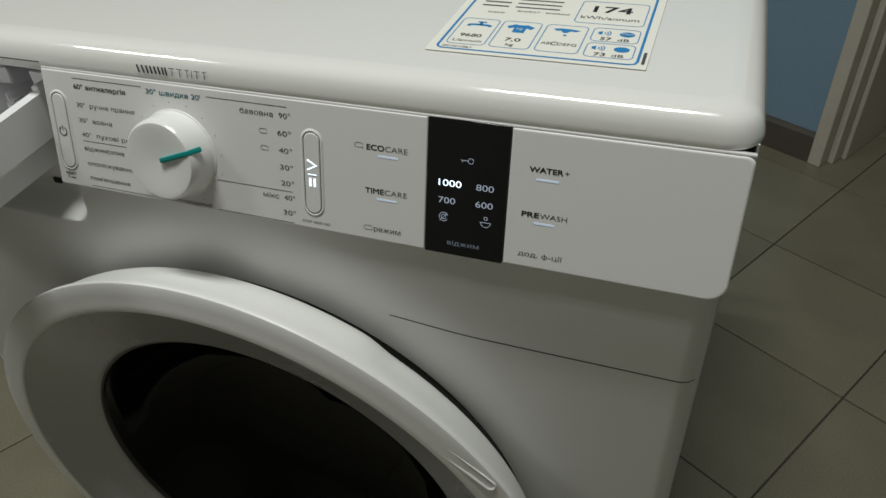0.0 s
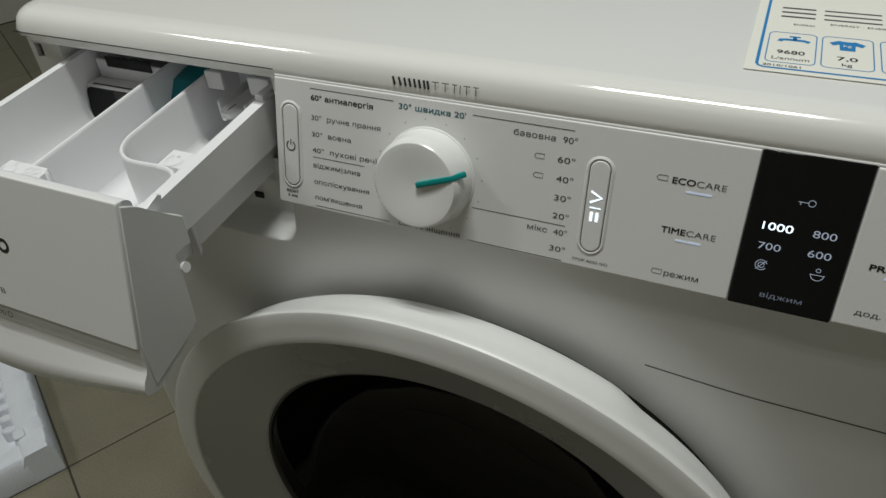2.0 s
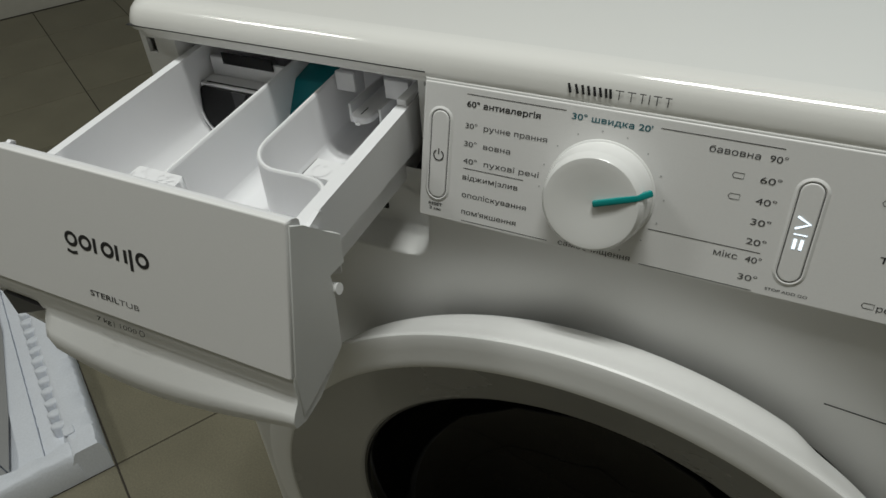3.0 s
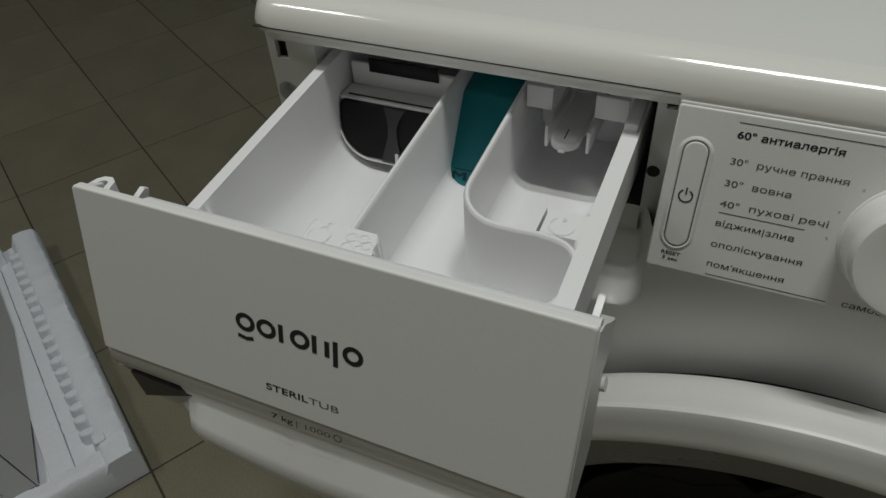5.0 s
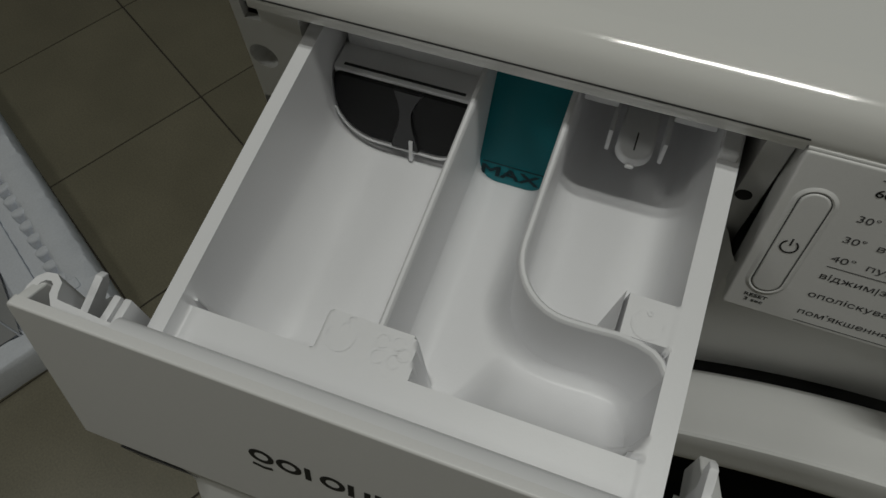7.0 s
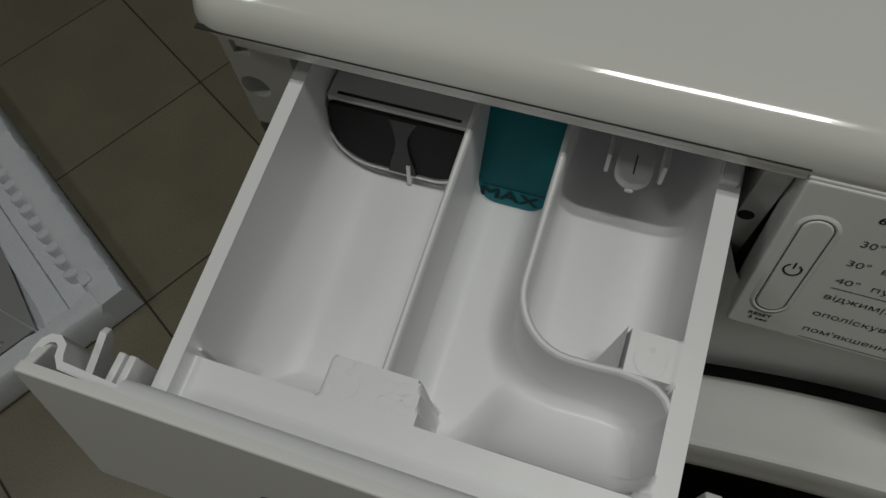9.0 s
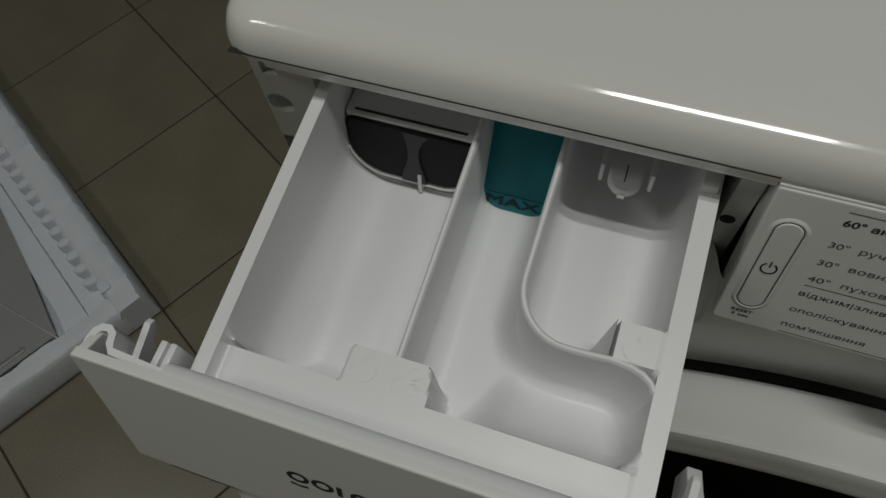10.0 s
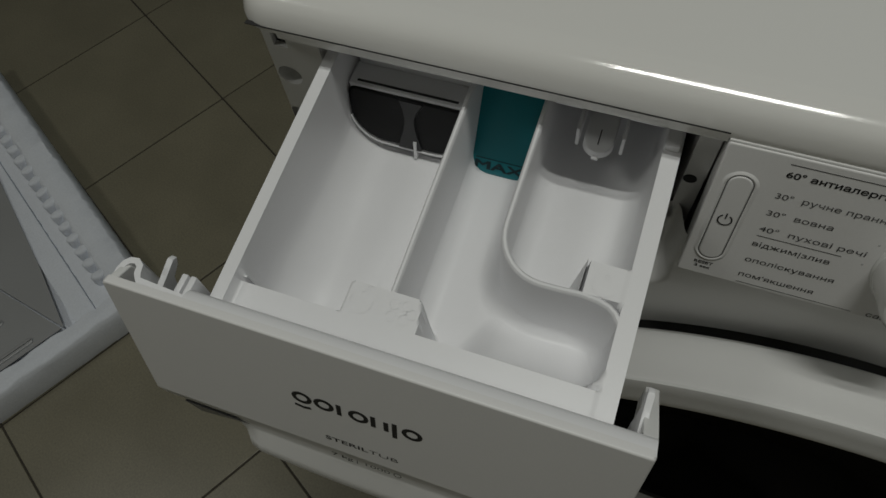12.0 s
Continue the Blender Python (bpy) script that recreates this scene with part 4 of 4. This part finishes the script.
part("valve_rim", tube([VAL @ Vector((x, y, 0.0004)) for x, y in arc_pts], 0.0006, 8), M_TRAY, drawer, "thin white rim under the black insert")
for rx in (0.0640, 0.0830):
    part("rib", prism([(0.0005, 0.7655), (0.0020, 0.7765), (0.012, 0.7765), (0.012, 0.7645)], rx - 0.0008, rx + 0.0008), M_TRAY, drawer)

fl = prism([(0.0022, 0.7580), (0.0018, 0.7655), (0.0026, 0.7680), (0.0270, 0.8050), (0.0480, 0.8090), (0.0480, 0.7600)], 0.0914, 0.1222, 0.0012)
flap = part("flap", fl, M_TEAL, drawer, "teal liquid detergent flap, its moulded mark darkened for shade")
FLAP = Matrix(((1, 0, 0, -0.0020), (0, 0.5505, -0.8348, 0.0026), (0, 0.8348, 0.5505, 0.7680), (0, 0, 0, 1)))
# Word and line are coloured dark to paint the shade of their relief.
letters("MAX", "raised_word", 0.0955, 0.1195, 0.0030, 0.0040, M_TEAL_SHADE, flap, FLAP, 0.03, h=0.0005)
part("raised_line", stroke([(0.0955, 0.0062), (0.1210, 0.0062)], 0.0005, h=0.0005, m=FLAP), M_TEAL_SHADE, flap)

tg = [(0.1415, 0.060), (0.1415, 0.0115)] + [(0.1480 - 0.0065 * math.cos(radians(a)), 0.0110 - 0.0065 * math.sin(radians(a))) for a in range(0, 181, 15)] + [(0.1545, 0.0115), (0.1545, 0.060)]
tongue = part("siphon_tongue", slab(tg, 0.7965, 0.8005, 0.0012), M_TRAY, drawer, "white tongue of the softener siphon")
part("tongue_slit", box(0.1477, 0.1482, 0.0085, 0.0165, 0.8000, 0.8007), M_GAP, tongue)
part("tongue_nib", box(0.1465, 0.1495, 0.0033, 0.0055, 0.7960, 0.7975, 0.0005), M_TRAY, tongue)
for rx in (0.1385, 0.1580):
    part("siphon_rib", box(rx - 0.0008, rx + 0.0008, 0.012, 0.060, 0.792, 0.8035, 0.0004), M_TRAY, drawer)
sc = box(0.1260, 0.1385, 0.020, 0.023, 0.8065, 0.8180, 0.0006)
part("siphon_cover", sc, M_TRAY, drawer)
part("siphon_cover", box(0.1580, 0.1730, 0.020, 0.023, 0.8065, 0.8180, 0.0006), M_TRAY, drawer)
part("rear_wall", box(0.1255, 0.1730, 0.050, 0.052, 0.770, 0.812), M_TRAY, drawer)
part("drawer_stop", box(0.1742, 0.1800, 0.0045, 0.030, 0.8115, 0.8165, 0.0006), M_TRAY, drawer)

# raised icons on the ledge block
def raised_sign(lines):
    b = None
    for pts in lines:
        b = stroke(pts, 0.0005, h=0.0003, bm=b)
    for v in b.verts:
        v.co.z += ledge_z(v.co.y)
    return part("raised_symbol", b, M_TRAY, drawer)


raised_sign([arc(0.0795, -0.0915, 0.0046, 150, 400), arc(0.0800, -0.0880, 0.0013, 0, 200), arc(0.0812, -0.0855, 0.0011, 60, 240)])
raised_sign([arc(cx, cy, 0.0021, 20, 330) for cx, cy in ((0.0925, -0.0885), (0.0975, -0.0880), (0.0925, -0.0935), (0.0978, -0.0935), (0.1000, -0.0907))])
raised_sign([arc(0.1660, -0.0580, 0.0048, 130, 380), arc(0.1660, -0.0545, 0.0007, 0, 350)])

# ---- energy label on the worktop ----
LBX0, LBX1, LBY0 = 0.4285, 0.5425, 0.0385
LABEL = Matrix.Translation((0, 0, TOP + 0.0004))
energy_label = tagged(part("energy_label", box(LBX0, LBX1, LBY0, LBY0 + 0.222, 0, 0.0003, m=LABEL), M_PAPER, smooth=False), "white paper energy label with blue frames stuck on the worktop", "label")


def label_part(name, bm, material, label=""):
    return part(name, merge(None, bm, LABEL), material, energy_label, label)


H = 0.00042
bx0, bx1, by0 = 0.4335, 0.5375, 0.0425
border = stroke([(bx0, by0 + 0.2), (bx0, by0 + 0.003), (bx0 + 0.001, by0 + 0.001), (bx0 + 0.003, by0), (bx1 - 0.004, by0), (bx1 - 0.001, by0 + 0.001), (bx1, by0 + 0.004), (bx1, by0 + 0.2)], 0.0014, h=H)
label_part("blue_border", border, M_BLUE)
for x0, x1, y0, y1 in ((0.4365, 0.4575, 0.0490, 0.0845), (0.4600, 0.4815, 0.0490, 0.0845), (0.4845, 0.5070, 0.0490, 0.0845), (0.5100, 0.5345, 0.0480, 0.0650), (0.5100, 0.5345, 0.0675, 0.0850), (0.4970, 0.5345, 0.0905, 0.1230)):
    label_part("frame_line", stroke(round_rect(x0, x1, y0, y1, 0.003, 5), 0.0005, True, h=H), M_BLUE)


def label_word(s, x0, x1, y, hh, bold=0.0, material=M_INK):
    return letters(s, "printed_word", x0, x1, y, hh, material, energy_label, LABEL, bold, h=H)


label_word("9680", 0.4410, 0.4530, 0.0612, 0.0042, 0.01)
label_word("L/annum", 0.4392, 0.4552, 0.0540, 0.0034)
label_word("7,0", 0.4665, 0.4750, 0.0600, 0.0042, 0.01)
label_word("kg", 0.4685, 0.4728, 0.0535, 0.0032)
label_word("AB", 0.4862, 0.4908, 0.0595, 0.0034)
label_word("C", 0.4910, 0.4945, 0.0597, 0.0044, 0.02)
label_word("DEFG", 0.4948, 0.5048, 0.0595, 0.0034)
label_word("73", 0.5150, 0.5208, 0.0515, 0.0040, 0.012)
label_word("dB", 0.5240, 0.5300, 0.0512, 0.0036)
label_word("57", 0.5150, 0.5208, 0.0712, 0.0040, 0.012)
label_word("dB", 0.5240, 0.5300, 0.0709, 0.0036)
label_word("174", 0.5045, 0.5265, 0.1120, 0.0092, 0.018)
label_word("kWh/annum", 0.4995, 0.5315, 0.0990, 0.0044)
label_word("2010/1061", 0.4360, 0.4520, 0.0455, 0.0022, 0.006)
label_word("ENERGI", 0.4465, 0.4560, 0.0960, 0.0022, 0.0, M_INK_GREY)
label_word("ENERGY · ENERGIE", 0.4630, 0.4930, 0.1000, 0.0022, 0.0, M_INK_GREY)
for yy, x0 in ((0.1060, 0.4400), (0.1120, 0.4400), (0.1180, 0.4400)):
    label_part("unread_line", stroke([(x0, yy), (x0 + 0.016, yy)], 0.0018, h=H), M_INK_GREY)
    label_part("unread_line", stroke([(x0 + 0.020, yy), (x0 + 0.046, yy)], 0.0016, h=H), M_INK_GREY)
label_part("unread_line", stroke([(0.5402, 0.0440), (0.5402, 0.0580)], 0.0016, h=H), M_INK_GREY)
# blue signs: tap, shirt, drops
tp = stroke([(0.4415, 0.0735), (0.4420, 0.0755), (0.4445, 0.0760), (0.4480, 0.0760), (0.4520, 0.0758), (0.4545, 0.0745)], 0.0024, h=H)
tp = stroke([(0.4480, 0.0760), (0.4480, 0.0795)], 0.0018, h=H, bm=tp)
tp = stroke([(0.4455, 0.0798), (0.4505, 0.0798)], 0.0016, h=H, bm=tp)
label_part("tap_sign", tp, M_BLUE)


def flat(points, h=H, bm=None):
    b = bmesh.new()
    b.faces.new([b.verts.new((x, y, h)) for x, y in points])
    return merge(bm, b)


sh = flat([(0.4675, 0.0695), (0.4740, 0.0695), (0.4742, 0.0760), (0.4770, 0.0745), (0.4785, 0.0775), (0.4740, 0.0805), (0.4725, 0.0798), (0.4690, 0.0798), (0.4672, 0.0805), (0.4630, 0.0775), (0.4645, 0.0745), (0.4673, 0.0760)])
label_part("shirt_sign", sh, M_BLUE)
label_word("kg", 0.4690, 0.4725, 0.0745, 0.0026, 0.0, M_PAPER).location.z = 0.0002
dr = flat([(0.4885, 0.0790), (0.4930, 0.0800), (0.4985, 0.0797), (0.5035, 0.0785), (0.5010, 0.0765), (0.4985, 0.0770), (0.4965, 0.0745), (0.4945, 0.0745), (0.4930, 0.0770), (0.4905, 0.0768)])
dr = flat(arc(0.4962, 0.0712, 0.0010, 0, 340, 10), bm=dr)
label_part("spin_sign", dr, M_BLUE)
for yy, wash in ((0.0785, True), (0.0590, False)):
    ds_ = flat([(0.5280 + 0.0040 * math.cos(radians(a)), yy + 0.0032 * math.sin(radians(a))) for a in range(0, 360, 15)])
    for r in (0.0016, 0.0030, 0.0044):
        ds_ = stroke(arc(0.5150, yy, r, -45, 45, 8), 0.0006, h=H, bm=ds_)
    ds_ = flat([(0.5128, yy - 0.0012), (0.5150, yy - 0.0024), (0.5150, yy + 0.0024), (0.5128, yy + 0.0012)], bm=ds_)
    label_part("sound_sign", ds_, M_BLUE)
    if wash:
        label_part("wave_line", stroke([(0.5248, yy + 0.0002), (0.5270, yy + 0.0006), (0.5290, yy - 0.0004), (0.5312, yy + 0.0002)], 0.0006, h=H + 0.0002), M_PAPER)

# ---- polystyrene packing tray with a sheet of metal in it ----
FOAM = pose(-0.484, 0.076, 0.0, 0, 0, 149.3)     # x along its long side, y along its short side
foam = tagged(empty("packing_tray", FOAM.translation), "white polystyrene packing tray lying on the floor, edges chipped", "packing foam")
foam.matrix_world = FOAM
random.seed(4)
FL, FW, FH = 0.66, 0.60, 0.062


def chipped(bm, amount, seed):
    for v in bm.verts:
        n = noise.noise(Vector(v.co) * 38 + Vector((seed, 0, 0)))
        n2 = noise.noise(Vector(v.co) * 120 + Vector((0, seed, 0)))
        v.co += Vector((n, n2, n)) * amount * (0.35 + 0.65 * (v.co.z > 0.05))
    return bm


def rail(x0, x1, profile, n, along_y=False):
    """A long piece of foam with many cross-cuts, so that its edges can be uneven."""
    lp = []
    for i in range(n + 1):
        x = x0 + (x1 - x0) * i / n
        lp.append([((y, x, z) if along_y else (x, y, z)) for y, z in profile])
    return loft(lp)


side_profile = [(0.0, 0.0), (-0.002, 0.045), (0.002, FH - 0.003), (0.005, FH), (0.025, FH), (0.040, FH), (0.045, FH - 0.004), (0.053, 0.036), (0.086, 0.030), (0.092, 0.0)]
part("long_side", chipped(rail(0, FL, side_profile, 110), 0.0032, 2), M_FOAM, foam, angle=50)
front_profile = [(0.0, 0.0), (-0.002, 0.034), (0.002, FH - 0.014), (0.004, FH - 0.004), (0.007, FH - 0.002), (0.022, FH - 0.003), (0.036, FH - 0.004), (0.042, 0.040), (0.048, 0.0)]
part("short_side", chipped(rail(0.044, FW, front_profile, 90, True), 0.0032, 5), M_FOAM, foam, angle=50)
part("long_side", chipped(rail(0, FL, [(FW - y, z) for y, z in side_profile], 90), 0.0022, 9), M_FOAM, foam, angle=50)
part("short_side", chipped(rail(0.072, FW - 0.07, [(FL - y, z) for y, z in front_profile], 60, True), 0.0022, 7), M_FOAM, foam, angle=50)
part("tray_base", box(0.04, FL - 0.04, 0.07, FW - 0.07, 0.0, 0.020), M_FOAM, foam)
for i in range(18):
    tx = 0.085 + i * 0.030
    tooth = slab([(0.0085 * math.cos(radians(a)), 0.013 * math.sin(radians(a))) for a in range(0, 360, 24)], 0.0, 0.030, 0.005, m=Matrix.Translation((tx, 0.0510, 0.0300)) @ pose(0, 0, 0, 0, 0, random.uniform(-6, 6)))
    part("tooth", chipped(tooth, 0.0012, i), M_FOAM, foam)
part("corner_dimple", slab(round_rect(0.048, 0.068, 0.030, 0.048, 0.004, 4), FH - 0.001, FH + 0.0025, 0.002), M_FOAM, foam)
part("ledge", chipped(prism([(0.086, 0.018), (0.088, 0.033), (0.122, 0.035), (0.126, 0.018)], 0.05, FL - 0.05), 0.001, 3), M_FOAM, foam)
sheet = tagged(empty("metal_sheet", (0, 0, 0)), "grey sheet metal panel with pressed grooves lying in the packing tray", "metal panel")
sheet.matrix_world = FOAM @ Matrix.Translation((0, 0, 0.0385))


def sheet_piece(outline, z):
    b = bmesh.new()
    lo = [b.verts.new((x, y, z)) for x, y in outline]
    hi = [b.verts.new((x, y, z + 0.0018)) for x, y in outline]
    b.faces.new(lo[::-1])
    b.faces.new(hi)
    for i in range(len(lo)):
        j = (i + 1) % len(lo)
        b.faces.new((lo[i], lo[j], hi[j], hi[i]))
    return part("panel_half", b, M_SHEET, sheet, smooth=False)


sheet_piece([(0.052, 0.1395), (0.174, 0.123), (0.412, 0.100), (0.590, 0.100), (0.590, 0.3430)], -0.0015)
sheet_piece([(0.052, 0.1425), (0.590, 0.3460), (0.590, 0.510), (0.052, 0.510)], 0.0)
for gx in (0.060, 0.120):
    part("pressed_groove", slab(round_rect(gx, gx + 0.012, 0.185 + (gx - 0.06) * 0.4, 0.46, 0.0069, 6), 0.0016, 0.0040, 0.0020), M_SHEET, sheet)

# ---- floor tiles, one by one ----
tile_bm = slab(round_rect(-TILE / 2 + 0.0016, TILE / 2 - 0.0016, -TILE / 2 + 0.0016, TILE / 2 - 0.0016, 0.0015, 2), -0.0085, 0.0, 0.0009, seg=2)
tile_me = finish("tile", tile_bm, M_TILE)
i0, i1 = math.floor((E1A - PH1) / TILE), math.ceil((E1B - PH1) / TILE)
j0, j1 = math.floor((E2A - PH2) / TILE), math.ceil((HALL - PH2) / TILE)
for i in range(i0, i1):
    for j in range(j0, j1):
        if not (E1A < PH1 + (i + 0.5) * TILE < E1B and E2A < PH2 + (j + 0.5) * TILE < HALL):
            continue
        t_ = new("tile", tile_me)
        t_.parent = floor
        t_.location = (PH1 + (i + 0.5) * TILE, PH2 + (j + 0.5) * TILE, random.uniform(-0.0002, 0.0002))
